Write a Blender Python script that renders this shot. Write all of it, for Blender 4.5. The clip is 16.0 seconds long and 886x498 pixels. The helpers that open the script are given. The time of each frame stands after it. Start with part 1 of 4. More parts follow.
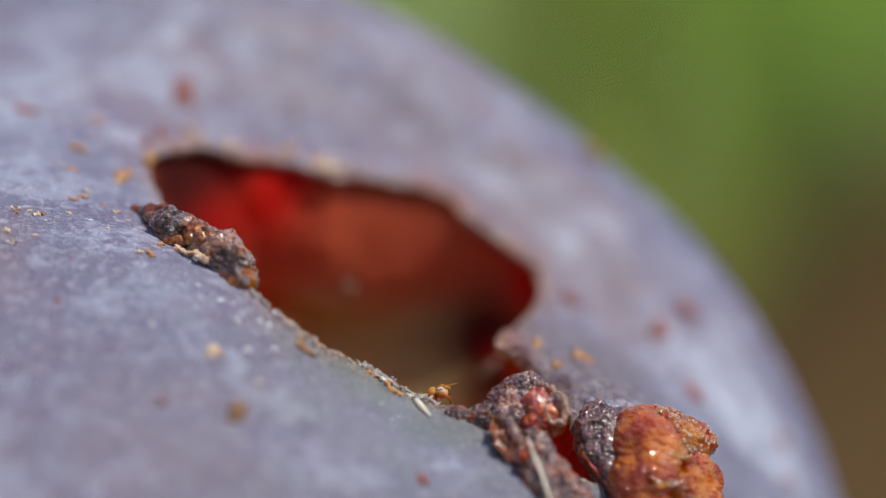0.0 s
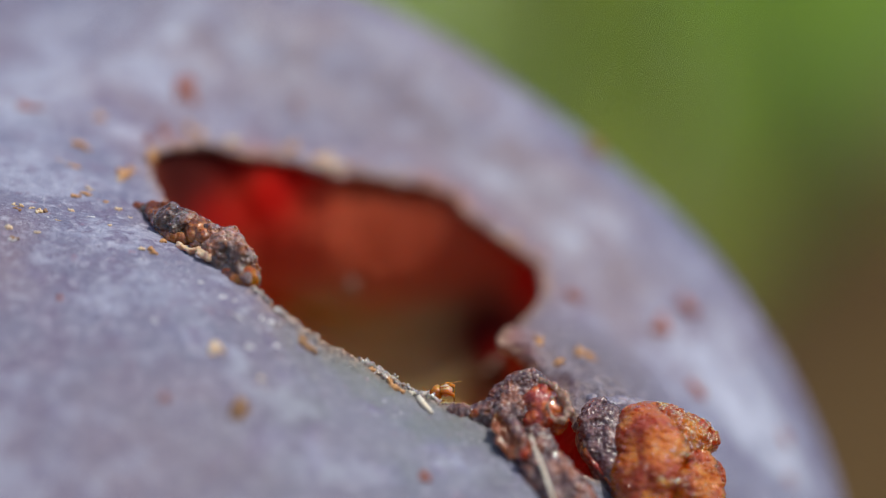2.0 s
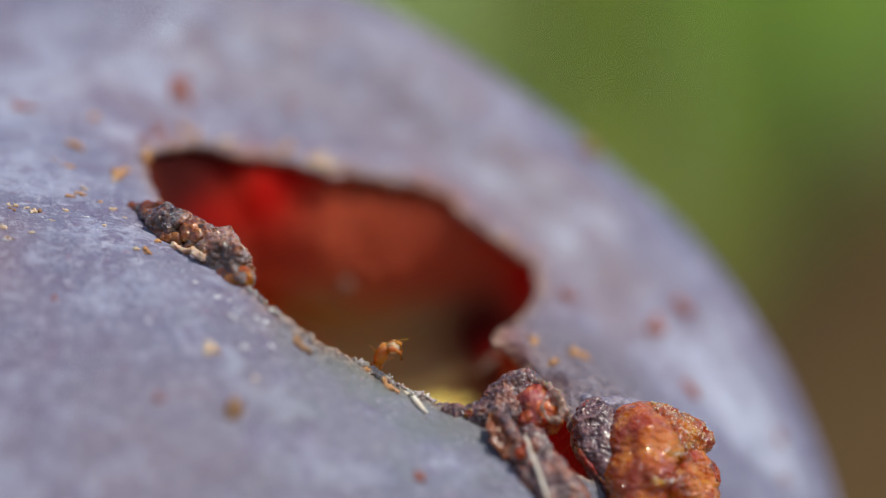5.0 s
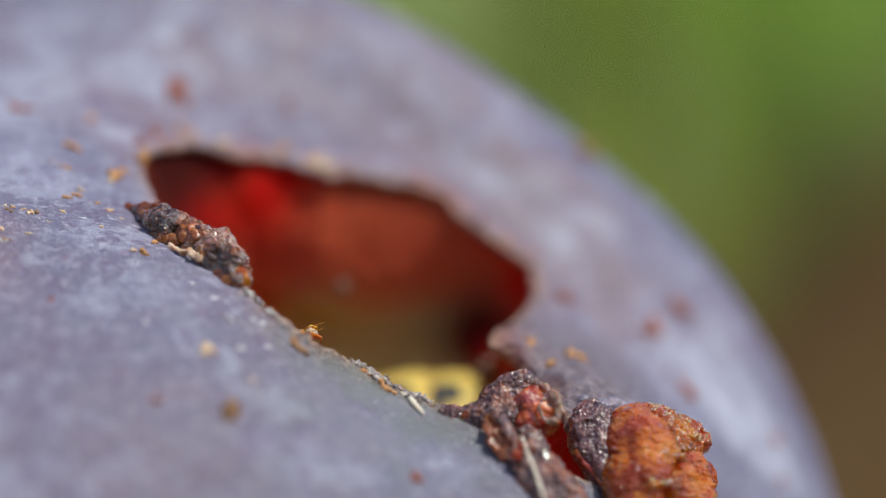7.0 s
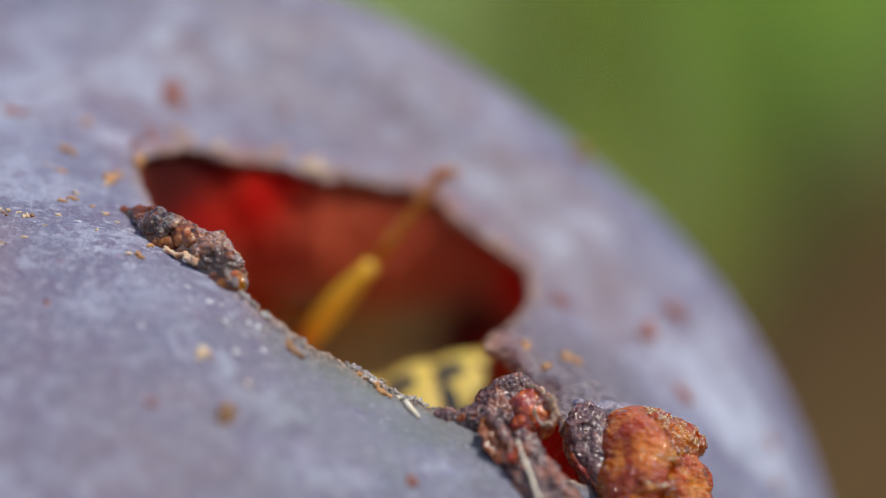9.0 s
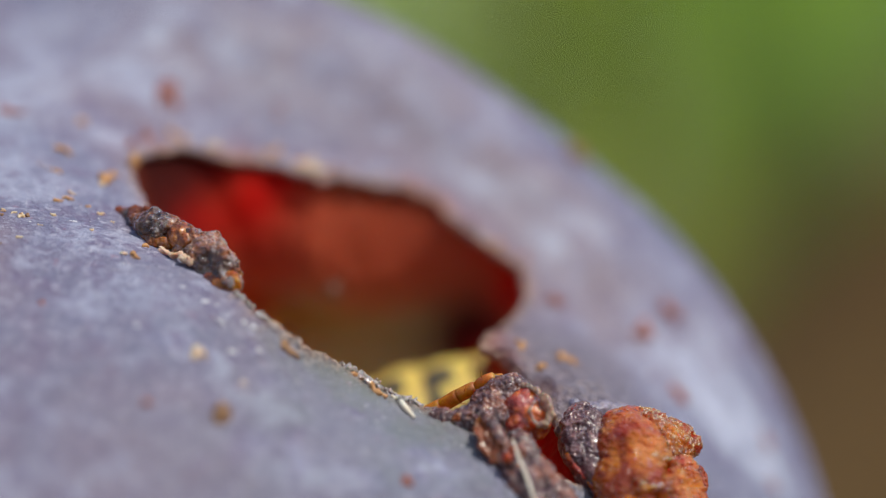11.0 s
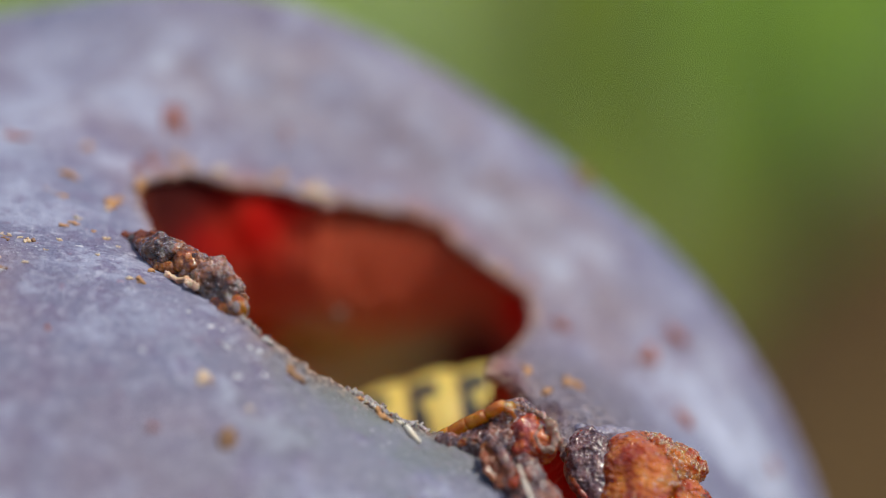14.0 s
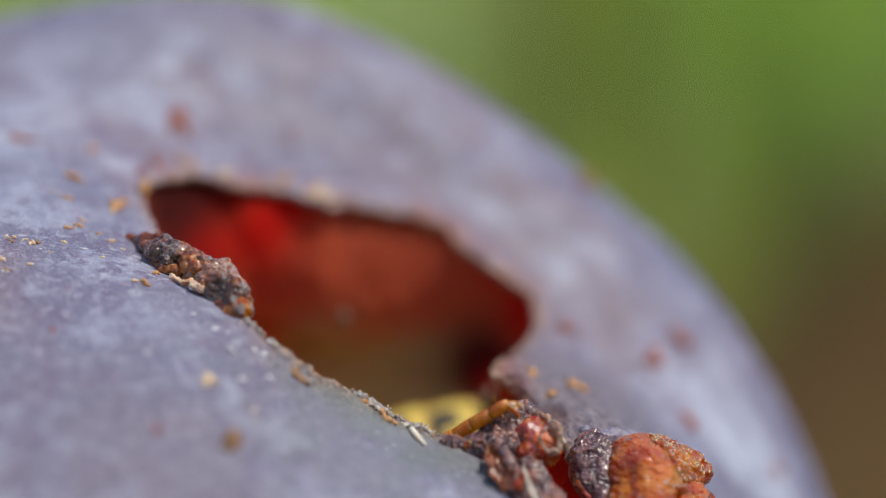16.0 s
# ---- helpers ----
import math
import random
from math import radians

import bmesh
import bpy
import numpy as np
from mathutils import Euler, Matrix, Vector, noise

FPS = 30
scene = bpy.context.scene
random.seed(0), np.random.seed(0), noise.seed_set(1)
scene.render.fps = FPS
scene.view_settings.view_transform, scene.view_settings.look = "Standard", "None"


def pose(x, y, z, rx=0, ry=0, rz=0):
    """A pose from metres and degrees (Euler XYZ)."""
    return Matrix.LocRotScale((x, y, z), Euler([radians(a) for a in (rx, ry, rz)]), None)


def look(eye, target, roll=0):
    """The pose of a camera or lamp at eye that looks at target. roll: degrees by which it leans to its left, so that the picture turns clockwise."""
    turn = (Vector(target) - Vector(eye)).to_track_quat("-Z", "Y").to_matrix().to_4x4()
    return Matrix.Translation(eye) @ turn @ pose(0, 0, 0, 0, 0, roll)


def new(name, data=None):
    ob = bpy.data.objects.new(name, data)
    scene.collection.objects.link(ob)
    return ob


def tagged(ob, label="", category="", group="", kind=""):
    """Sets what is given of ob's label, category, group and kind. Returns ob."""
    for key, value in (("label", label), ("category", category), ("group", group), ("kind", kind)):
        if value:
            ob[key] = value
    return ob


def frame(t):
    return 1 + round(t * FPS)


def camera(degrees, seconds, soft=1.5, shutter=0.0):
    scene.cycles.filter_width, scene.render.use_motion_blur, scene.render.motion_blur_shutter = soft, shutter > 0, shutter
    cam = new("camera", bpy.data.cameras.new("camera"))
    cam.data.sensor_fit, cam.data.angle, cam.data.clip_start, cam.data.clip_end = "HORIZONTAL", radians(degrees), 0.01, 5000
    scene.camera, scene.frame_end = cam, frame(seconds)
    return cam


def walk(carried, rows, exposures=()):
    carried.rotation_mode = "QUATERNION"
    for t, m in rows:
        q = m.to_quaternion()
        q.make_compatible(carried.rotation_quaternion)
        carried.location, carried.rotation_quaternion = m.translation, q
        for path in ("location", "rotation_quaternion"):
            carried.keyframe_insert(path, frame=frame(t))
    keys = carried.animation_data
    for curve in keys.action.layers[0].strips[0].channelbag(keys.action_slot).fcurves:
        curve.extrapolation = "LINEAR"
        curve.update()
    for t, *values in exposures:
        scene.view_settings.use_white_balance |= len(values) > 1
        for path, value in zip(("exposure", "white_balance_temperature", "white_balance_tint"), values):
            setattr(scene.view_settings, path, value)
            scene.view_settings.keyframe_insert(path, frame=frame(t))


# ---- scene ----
from mathutils.bvhtree import BVHTree

MM = 0.001

# ---- camera ----
cam = camera(12.0, 16.0, soft=1.1)
cam.data.dof.use_dof = True
cam.data.dof.focus_distance = 111.889 * MM
cam.data.dof.aperture_fstop = 22.0
EYE = (0.0, -111.889 * MM, 31.558 * MM)
TURNS = [  # seconds, pitch, yaw in degrees
    (0, 90.0000, 0.0000),
    (0.5, 89.9770, 0.0077),
    (1, 89.9616, 0.0230),
    (1.5, 89.9539, 0.0230),
    (2, 89.9616, 0.0307),
    (2.5, 89.9616, 0.0307),
    (3, 89.9616, 0.0307),
    (3.5, 89.9616, 0.0307),
    (4, 89.9616, 0.0077),
    (6.5, 89.9616, -0.0768),
    (7, 89.9770, -0.0845),
    (7.5, 89.9846, -0.0999),
    (8, 90.0077, -0.1075),
    (8.5, 90.0230, -0.1306),
    (9, 90.0230, -0.1459),
    (11.5, 90.0230, -0.2151),
    (12, 90.0845, -0.1920),
    (12.5, 90.1767, -0.1690),
    (13, 90.2535, -0.1536),
    (13.5, 90.3149, -0.1459),
    (14, 90.3610, -0.1306),
    (14.5, 90.3850, -0.1340),
    (15, 90.3920, -0.1150),
    (15.5, 90.3930, -0.0900),
    (16, 90.3920, -0.0660),
]
walk(cam, [(t, pose(*EYE, p, 0, y)) for t, p, y in TURNS], exposures=[(0.0, 0.14), (16.0, 0.14)])

# ---- daylight ----
SUN_DIR = Vector((0.44, -0.26, 0.86)).normalized()
world = bpy.data.worlds.new("sky")
scene.world = world
world.use_nodes = True
wn = world.node_tree
sky = wn.nodes.new("ShaderNodeTexSky")
sky.sky_type = "NISHITA"
sky.sun_disc = False
sky.dust_density = 2.0
sky.sun_elevation = math.asin(SUN_DIR.z)
sky.sun_rotation = math.atan2(SUN_DIR.x, SUN_DIR.y)
wn.links.new(sky.outputs["Color"], wn.nodes["Background"].inputs["Color"])
wn.nodes["Background"].inputs["Strength"].default_value = 0.12
sun_data = bpy.data.lights.new("sun", "SUN")
sun_data.energy = 2.7
sun_data.angle = radians(2.0)
sun_data.color = (1.0, 0.955, 0.81)
sun = new("sun", sun_data)
sun.matrix_world = look(SUN_DIR * 3.0, (0, 0, 0))


# ---- materials ----
class Nodes:
    """A small builder for node materials."""

    def __init__(self, name):
        self.m = bpy.data.materials.new(name)
        self.m.use_nodes = True
        self.t = self.m.node_tree
        self.b = self.t.nodes["Principled BSDF"]
        self.co = self.t.nodes.new("ShaderNodeTexCoord").outputs["Object"]

    def put(self, value, socket):
        if isinstance(value, bpy.types.NodeSocket):
            self.t.links.new(value, socket)
        else:
            socket.default_value = value

    def noise(self, per_mm, detail=4.0, rough=0.6, stretch=None):
        n = self.t.nodes.new("ShaderNodeTexNoise")
        n.inputs["Scale"].default_value = per_mm * 1000.0
        n.inputs["Detail"].default_value = detail
        n.inputs["Roughness"].default_value = rough
        co = self.co
        if stretch:
            mp = self.t.nodes.new("ShaderNodeMapping")
            mp.inputs["Scale"].default_value = stretch
            self.t.links.new(co, mp.inputs["Vector"])
            co = mp.outputs["Vector"]
        self.t.links.new(co, n.inputs["Vector"])
        return n.outputs["Fac"]

    def cells(self, per_mm, feature="F1"):
        n = self.t.nodes.new("ShaderNodeTexVoronoi")
        n.feature = feature
        n.inputs["Scale"].default_value = per_mm * 1000.0
        self.t.links.new(self.co, n.inputs["Vector"])
        return n.outputs["Distance"]

    def attr(self, name):
        n = self.t.nodes.new("ShaderNodeAttribute")
        n.attribute_name = name
        return n.outputs["Fac"]

    def random(self):
        return self.t.nodes.new("ShaderNodeObjectInfo").outputs["Random"]

    def island(self):
        return self.t.nodes.new("ShaderNodeNewGeometry").outputs["Random Per Island"]

    def ramp(self, fac, lo, hi, a=0.0, b=1.0):
        n = self.t.nodes.new("ShaderNodeMapRange")
        n.interpolation_type = "SMOOTHSTEP"
        for k, v in (("From Min", lo), ("From Max", hi), ("To Min", a), ("To Max", b)):
            n.inputs[k].default_value = v
        self.put(fac, n.inputs["Value"])
        return n.outputs["Result"]

    def math(self, op, a, b):
        n = self.t.nodes.new("ShaderNodeMath")
        n.operation = op
        self.put(a, n.inputs[0]), self.put(b, n.inputs[1])
        return n.outputs[0]

    def mix(self, fac, a, b):
        n = self.t.nodes.new("ShaderNodeMix")
        n.data_type = "RGBA"
        self.put(fac, n.inputs["Factor"])
        for v, s in ((a, n.inputs["A"]), (b, n.inputs["B"])):
            self.put((*v, 1.0) if isinstance(v, tuple) and len(v) == 3 else v, s)
        return n.outputs["Result"]

    def bump(self, height, mm, strength=1.0, normal=None):
        n = self.t.nodes.new("ShaderNodeBump")
        n.inputs["Strength"].default_value = strength
        n.inputs["Distance"].default_value = mm * MM
        self.put(height, n.inputs["Height"])
        if normal is not None:
            self.t.links.new(normal, n.inputs["Normal"])
        return n.outputs["Normal"]

    def set(self, **kw):
        for k, v in kw.items():
            key = k.replace("_", " ")
            if isinstance(v, tuple) and len(v) == 3 and key in ("Base Color", "Coat Tint", "Sheen Tint"):
                v = (*v, 1.0)
            self.put(v, self.b.inputs[key])
        return self.m


def skin_material():
    k = Nodes("plum_skin")
    big = k.noise(0.16, 3.0, 0.55)
    mid = k.noise(0.55, 5.0, 0.6)
    fine = k.noise(5.0, 5.0, 0.65)
    grain = k.noise(10.0, 5.0, 0.7)
    c = k.mix(k.ramp(big, 0.38, 0.62), (0.148, 0.154, 0.258), (0.190, 0.152, 0.222))
    c = k.mix(k.ramp(mid, 0.49, 0.63, 0.0, 0.7), c, (0.35, 0.365, 0.50))
    c = k.mix(k.ramp(k.noise(0.95, 5.0, 0.65), 0.49, 0.62, 0.0, 0.85), c, (0.132, 0.108, 0.205))
    # cloudy smears of wax
    c = k.mix(k.ramp(k.noise(2.2, 5.0, 0.7, (1.0, 1.0, 2.0)), 0.47, 0.36, 0.0, 0.75), c, (0.130, 0.110, 0.200))
    c = k.mix(k.ramp(k.noise(2.9, 5.0, 0.75, (0.7, 1.0, 1.6)), 0.53, 0.66, 0.0, 0.75), c, (0.42, 0.43, 0.56))
    blush = k.math("MULTIPLY", k.attr("blush"), k.ramp(mid, 0.66, 0.42, 0.25, 1.0))
    c = k.mix(blush, c, k.mix(k.ramp(k.noise(0.8, 4.0, 0.6), 0.4, 0.6), (0.265, 0.215, 0.262), (0.205, 0.155, 0.192)))
    c = k.mix(k.math("MULTIPLY", k.attr("bloom"), k.ramp(k.noise(0.42, 4.0, 0.6), 0.40, 0.58, 0.1, 1.0)), c,
              k.mix(k.ramp(mid, 0.3, 0.6), (0.52, 0.56, 0.70), (0.42, 0.45, 0.59)))
    c = k.mix(k.ramp(fine, 0.50, 0.68, 0.0, 0.45), c, (0.46, 0.46, 0.56))
    c = k.mix(k.ramp(grain, 0.42, 0.30, 0.0, 0.6), c, (0.13, 0.09, 0.17))
    worn = k.math("MULTIPLY", k.attr("rubbed"), k.ramp(k.noise(0.7, 5.0, 0.65), 0.36, 0.46))
    c = k.mix(k.math("MULTIPLY", worn, k.ramp(grain, 0.66, 0.5, 0.35, 1.0)), c, k.mix(k.ramp(k.noise(0.5, 4.0, 0.6), 0.38, 0.6), (0.158, 0.182, 0.178), (0.200, 0.210, 0.262)))
    c = k.mix(k.ramp(k.noise(2.6, 4.0, 0.7), 0.62, 0.72, 0.0, 0.5), c, (0.30, 0.13, 0.19))
    c = k.mix(k.attr("bared"), c, k.mix(k.ramp(fine, 0.4, 0.62), (0.100, 0.108, 0.100), (0.185, 0.188, 0.190)))
    # violet that darkens the tongue, painting its own shade
    c = k.mix(k.attr("purple"), c, k.mix(k.ramp(fine, 0.38, 0.66), (0.085, 0.075, 0.110), (0.22, 0.205, 0.270)))
    c = k.mix(k.attr("torn"), c, (0.34, 0.115, 0.105))
    # loose grains of wax
    dust = k.math("MULTIPLY", k.ramp(k.cells(3.4), 0.17, 0.08), k.ramp(k.noise(0.9, 3.0, 0.6), 0.50, 0.60))
    dust = k.math("MAXIMUM", dust, k.math("MULTIPLY", k.ramp(k.cells(8.0), 0.20, 0.08), k.ramp(k.noise(1.4, 3.0, 0.6), 0.52, 0.62)))
    c = k.mix(k.math("MULTIPLY", dust, 0.8), c, (0.64, 0.64, 0.68))
    c = k.mix(k.math("MULTIPLY", k.attr("dried"), k.ramp(k.noise(3.5, 4.0, 0.7), 0.30, 0.55)), c,
              k.mix(k.ramp(k.noise(4.5, 4.0, 0.7), 0.42, 0.60), (0.13, 0.055, 0.035), (0.54, 0.38, 0.28)))
    n = k.bump(fine, 0.13, 0.9)
    n = k.bump(k.noise(1.2, 4.0, 0.6), 0.12, 0.45, n)
    n = k.bump(dust, 0.03, 0.8, n)
    return k.set(Base_Color=c, Roughness=k.ramp(fine, 0.3, 0.7, 0.36, 0.60), Normal=n, Specular_IOR_Level=0.4)


def flesh_material():
    k = Nodes("plum_flesh")
    big = k.noise(0.28, 4.0, 0.6)
    c = k.mix(k.ramp(big, 0.38, 0.62), (0.40, 0.074, 0.034), (0.37, 0.066, 0.030))
    c = k.mix(k.attr("deep"), c, k.mix(k.ramp(big, 0.4, 0.6), (0.33, 0.245, 0.120), (0.27, 0.198, 0.098)))
    # shade in the hollow, painted as dark maroon
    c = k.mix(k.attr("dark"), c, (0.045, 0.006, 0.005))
    # red pulp; its patches also paint the glow of light through the skin
    c = k.mix(k.attr("red"), c, (0.42, 0.006, 0.003))
    c = k.mix(k.ramp(k.noise(1.6, 4.0), 0.60, 0.75, 0.0, 0.4), c, (0.16, 0.02, 0.01))
    n = k.bump(k.noise(1.8, 5.0), 0.25, 0.6)
    return k.set(Base_Color=c, Roughness=0.6, Normal=n, Specular_IOR_Level=0.05, Subsurface_Weight=0.25,
                 Subsurface_Radius=(1.0, 0.25, 0.1), Subsurface_Scale=0.0012)


def gum_material(name, dark, warm, pale, wet=0.12, warm_at=0.52, scale=1.0, sss=0.25, frost=0.75, bumpy=1.0, coat=0.35, clear=0.0):
    k = Nodes(name)
    mid = k.noise(1.7 * scale, 5.0, 0.6)
    fine = k.noise(11.0 * scale, 5.0, 0.7)
    c = k.mix(k.ramp(mid, warm_at - 0.08, warm_at + 0.08), dark, warm)
    c = k.mix(k.ramp(fine, 0.50, 0.66, 0.0, frost), c, pale)
    c = k.mix(k.ramp(k.noise(5.0 * scale, 4.0, 0.65), 0.45, 0.32, 0.0, 0.7), c, tuple(0.5 * v for v in dark))
    n = k.bump(k.noise(6.5 * scale, 1.0, 0.4), 0.16 * bumpy, 1.0)
    n = k.bump(k.noise(2.4 * scale, 1.0, 0.5), 0.30 * bumpy, 1.0, n)
    return k.set(Base_Color=c, Roughness=k.ramp(k.noise(6.0 * scale, 4.0), 0.45, 0.70, 0.06 + wet, 0.30), Normal=n, Coat_Weight=coat, Coat_Roughness=0.05,
                 Specular_IOR_Level=0.5, Transmission_Weight=clear, Subsurface_Weight=sss, Subsurface_Radius=(1.0, 0.35, 0.1), Subsurface_Scale=0.0004)


def glass_gum_material():
    k = Nodes("dried_gum")
    fine = k.noise(13.0, 4.0, 0.7)
    c = k.mix(k.ramp(k.noise(1.1, 3.0, 0.6), 0.42, 0.58), (0.085, 0.032, 0.015), (0.36, 0.105, 0.014))
    c = k.mix(k.ramp(k.noise(3.5, 3.0, 0.6), 0.46, 0.36, 0.0, 0.6), c, (0.035, 0.014, 0.010))
    # silvery sheen painted into the base colour as pale grey patches
    sheen = k.math("MULTIPLY", k.ramp(k.noise(1.3, 4.0, 0.65, (1.0, 1.0, 1.7)), 0.44, 0.58), k.ramp(fine, 0.38, 0.60, 0.25, 1.0))
    c = k.mix(k.math("MULTIPLY", sheen, 0.55), c, (0.46, 0.42, 0.43))
    n = k.bump(k.noise(8.0, 2.0, 0.5), 0.08, 1.0)
    n = k.bump(k.noise(3.0, 1.0, 0.5), 0.16, 1.0, n)
    return k.set(Base_Color=c, Roughness=k.ramp(k.noise(5.0, 3.0), 0.42, 0.62, 0.06, 0.22), Normal=n, Specular_IOR_Level=0.5, Coat_Weight=0.9, Coat_Roughness=0.05,
                 Transmission_Weight=0.15, Subsurface_Weight=0.4, Subsurface_Radius=(1.0, 0.3, 0.08), Subsurface_Scale=0.0005)


def amber_material(name="amber_gum", frost=0.3, clear=0.3):
    k = Nodes(name)
    mid = k.noise(0.8, 4.0, 0.6)
    c = k.mix(k.ramp(mid, 0.40, 0.60), (0.46, 0.058, 0.001), (0.78, 0.215, 0.003))
    c = k.mix(k.ramp(k.noise(2.2, 4.0, 0.7), 0.46, 0.34, 0.0, 0.7), c, (0.22, 0.022, 0.002))
    speck = k.noise(7.0, 5.0, 0.75)
    c = k.mix(k.ramp(speck, 0.57 - 0.12 * frost, 0.67, 0.0, min(1.0, 0.15 + 0.8 * frost)), c, (0.80, 0.62, 0.48))
    n = k.bump(k.noise(6.0, 1.0, 0.4), 0.10 + 0.16 * frost, 1.0)
    n = k.bump(k.noise(2.2, 1.0, 0.5, (1.0, 1.0, 2.2)), 0.30, 1.0, n)
    return k.set(Base_Color=c, Roughness=k.ramp(k.noise(7.0, 3.0), 0.45, 0.65, 0.03, 0.12 + 0.15 * frost), Normal=n, Specular_IOR_Level=0.5,
                 Coat_Weight=0.7, Coat_Roughness=0.03, Transmission_Weight=clear,
                 Subsurface_Weight=0.8, Subsurface_Radius=(1.0, 0.30, 0.04), Subsurface_Scale=0.0014)


def plain_material(name, a, b, per_mm=3.0, rough=0.5, bump_mm=0.03, sss=0.0, spec=0.5):
    k = Nodes(name)
    f = k.noise(per_mm, 4.0, 0.6)
    c = k.mix(k.ramp(f, 0.35, 0.65), a, b)
    c = k.mix(k.ramp(k.random(), 0.0, 1.0, 0.0, 0.3), c, a)
    return k.set(Base_Color=c, Roughness=rough, Normal=k.bump(k.noise(per_mm * 3.0, 4.0), bump_mm, 0.6), Specular_IOR_Level=spec,
                 Subsurface_Weight=sss, Subsurface_Radius=(1.0, 0.5, 0.2), Subsurface_Scale=0.0003)


def shell_material(name, a, b, clear=0.4):
    """Thin glossy chitin that lets light through."""
    k = Nodes(name)
    c = k.mix(k.ramp(k.noise(2.6, 4.0, 0.6), 0.38, 0.62), a, b)
    n = k.bump(k.noise(14.0, 4.0), 0.03, 0.7)
    return k.set(Base_Color=c, Roughness=0.16, Normal=n, Specular_IOR_Level=0.5, Transmission_Weight=0.5 * clear, Coat_Weight=0.5,
                 Subsurface_Weight=0.7, Subsurface_Radius=(1.0, 0.45, 0.1), Subsurface_Scale=0.0003)


def leaf_material(name, a, b, per_mm=0.02):
    k = Nodes(name)
    c = k.mix(k.ramp(k.noise(per_mm, 4.0), 0.35, 0.65), a, b)
    c = k.mix(k.ramp(k.island(), 0.0, 1.0, 0.0, 0.5), c, a)
    return k.set(Base_Color=c, Roughness=0.6, Normal=k.bump(k.noise(per_mm * 8.0), 0.5, 0.4), Specular_IOR_Level=0.04)


SKIN = skin_material()
FLESH = flesh_material()
GUM = glass_gum_material()
CRUST = gum_material("skin_crust", (0.085, 0.038, 0.040), (0.24, 0.080, 0.046), (0.54, 0.46, 0.49), wet=0.12, frost=0.55, scale=1.3, bumpy=0.5, coat=0.3, sss=0.2)
RED_GUM = gum_material("red_gum", (0.30, 0.016, 0.003), (0.60, 0.125, 0.005), (0.62, 0.42, 0.32), wet=0.03, frost=0.2, sss=0.6, bumpy=0.5, coat=0.8, clear=0.12)
TATTER = gum_material("wrinkled_skin", (0.090, 0.044, 0.052), (0.22, 0.112, 0.112), (0.50, 0.43, 0.47), wet=0.16, frost=0.45, scale=1.2, bumpy=0.5, sss=0.25, coat=0.25)
FOLD = gum_material("frosted_skin", (0.170, 0.152, 0.215), (0.235, 0.198, 0.250), (0.46, 0.45, 0.56), wet=0.36, frost=0.5, scale=1.0, bumpy=0.3, coat=0.0, sss=0.1)
BEAD = gum_material("brown_bead", (0.22, 0.055, 0.012), (0.52, 0.16, 0.020), (0.55, 0.40, 0.30), wet=0.03, frost=0.2, sss=0.6, bumpy=0.5, coat=0.8, clear=0.2)
RIM_CRUST = gum_material("rim_crust", (0.26, 0.23, 0.22), (0.40, 0.27, 0.17), (0.66, 0.62, 0.60), wet=0.05, scale=1.8, warm_at=0.58, bumpy=0.2, sss=0.2)
GRAIN = plain_material("sugary_grain", (0.86, 0.66, 0.46), (0.70, 0.36, 0.12), 2.0, 0.1, 0.01, 0.5)
# pale grains added on the gum to stand for its glints
SILVER = plain_material("glint_grain", (0.72, 0.68, 0.68), (0.40, 0.26, 0.18), 2.0, 0.04, 0.01, 0.4)
CHIP = plain_material("brown_chip", (0.24, 0.065, 0.025), (0.13, 0.035, 0.016), 1.6, 0.22, 0.03, 0.4)
AMBER = amber_material()
FROSTED = amber_material("frosted_amber", 0.85, 0.35)
FLAKE = gum_material("pale_flake", (0.44, 0.28, 0.20), (0.58, 0.36, 0.24), (0.74, 0.66, 0.64), wet=0.04, frost=0.4, sss=0.4, bumpy=0.5, coat=0.8, clear=0.45)
CRUMB_TAN = plain_material("tan_crumb", (0.54, 0.28, 0.11), (0.40, 0.18, 0.065), 6.0, 0.5)
CRUMB_RED = plain_material("red_brown_crumb", (0.34, 0.095, 0.050), (0.22, 0.050, 0.032), 6.0, 0.5)
CRUMB_DARK = plain_material("brown_crumb", (0.30, 0.16, 0.075), (0.20, 0.10, 0.05), 6.0, 0.6)
CRUMB_PALE = plain_material("pale_yellow_crumb", (0.70, 0.55, 0.40), (0.52, 0.32, 0.17), 8.0, 0.35, 0.03, 0.2)
CREAM = plain_material("cream_flake", (0.72, 0.52, 0.38), (0.66, 0.36, 0.20), 5.0, 0.3, 0.03, 0.3)
PULP = plain_material("pale_pulp", (0.22, 0.15, 0.10), (0.17, 0.09, 0.06), 4.0, 0.3)
FLECK = plain_material("white_fleck", (0.72, 0.71, 0.74), (0.58, 0.58, 0.64), 6.0, 0.4)
FIBRE = plain_material("white_fibre", (0.82, 0.77, 0.66), (0.70, 0.56, 0.40), 3.0, 0.35)
CHITIN = plain_material("yellow_chitin", (0.78, 0.61, 0.16), (0.70, 0.53, 0.13), 1.2, 0.35, 0.02, 0.15)
EDGE = plain_material("amber_edge", (0.72, 0.50, 0.14), (0.62, 0.38, 0.08), 2.0, 0.4)
MARK = plain_material("black_chitin", (0.045, 0.05, 0.055), (0.08, 0.08, 0.08), 2.0, 0.35)
LEG = shell_material("amber_chitin", (0.86, 0.36, 0.012), (0.68, 0.20, 0.006), 0.8)
TIBIA = plain_material("yellow_leg", (0.84, 0.52, 0.03), (0.74, 0.40, 0.03), 3.0, 0.3, 0.015, 0.3)
JOINT = shell_material("dark_joint", (0.62, 0.20, 0.02), (0.48, 0.13, 0.012), 0.2)
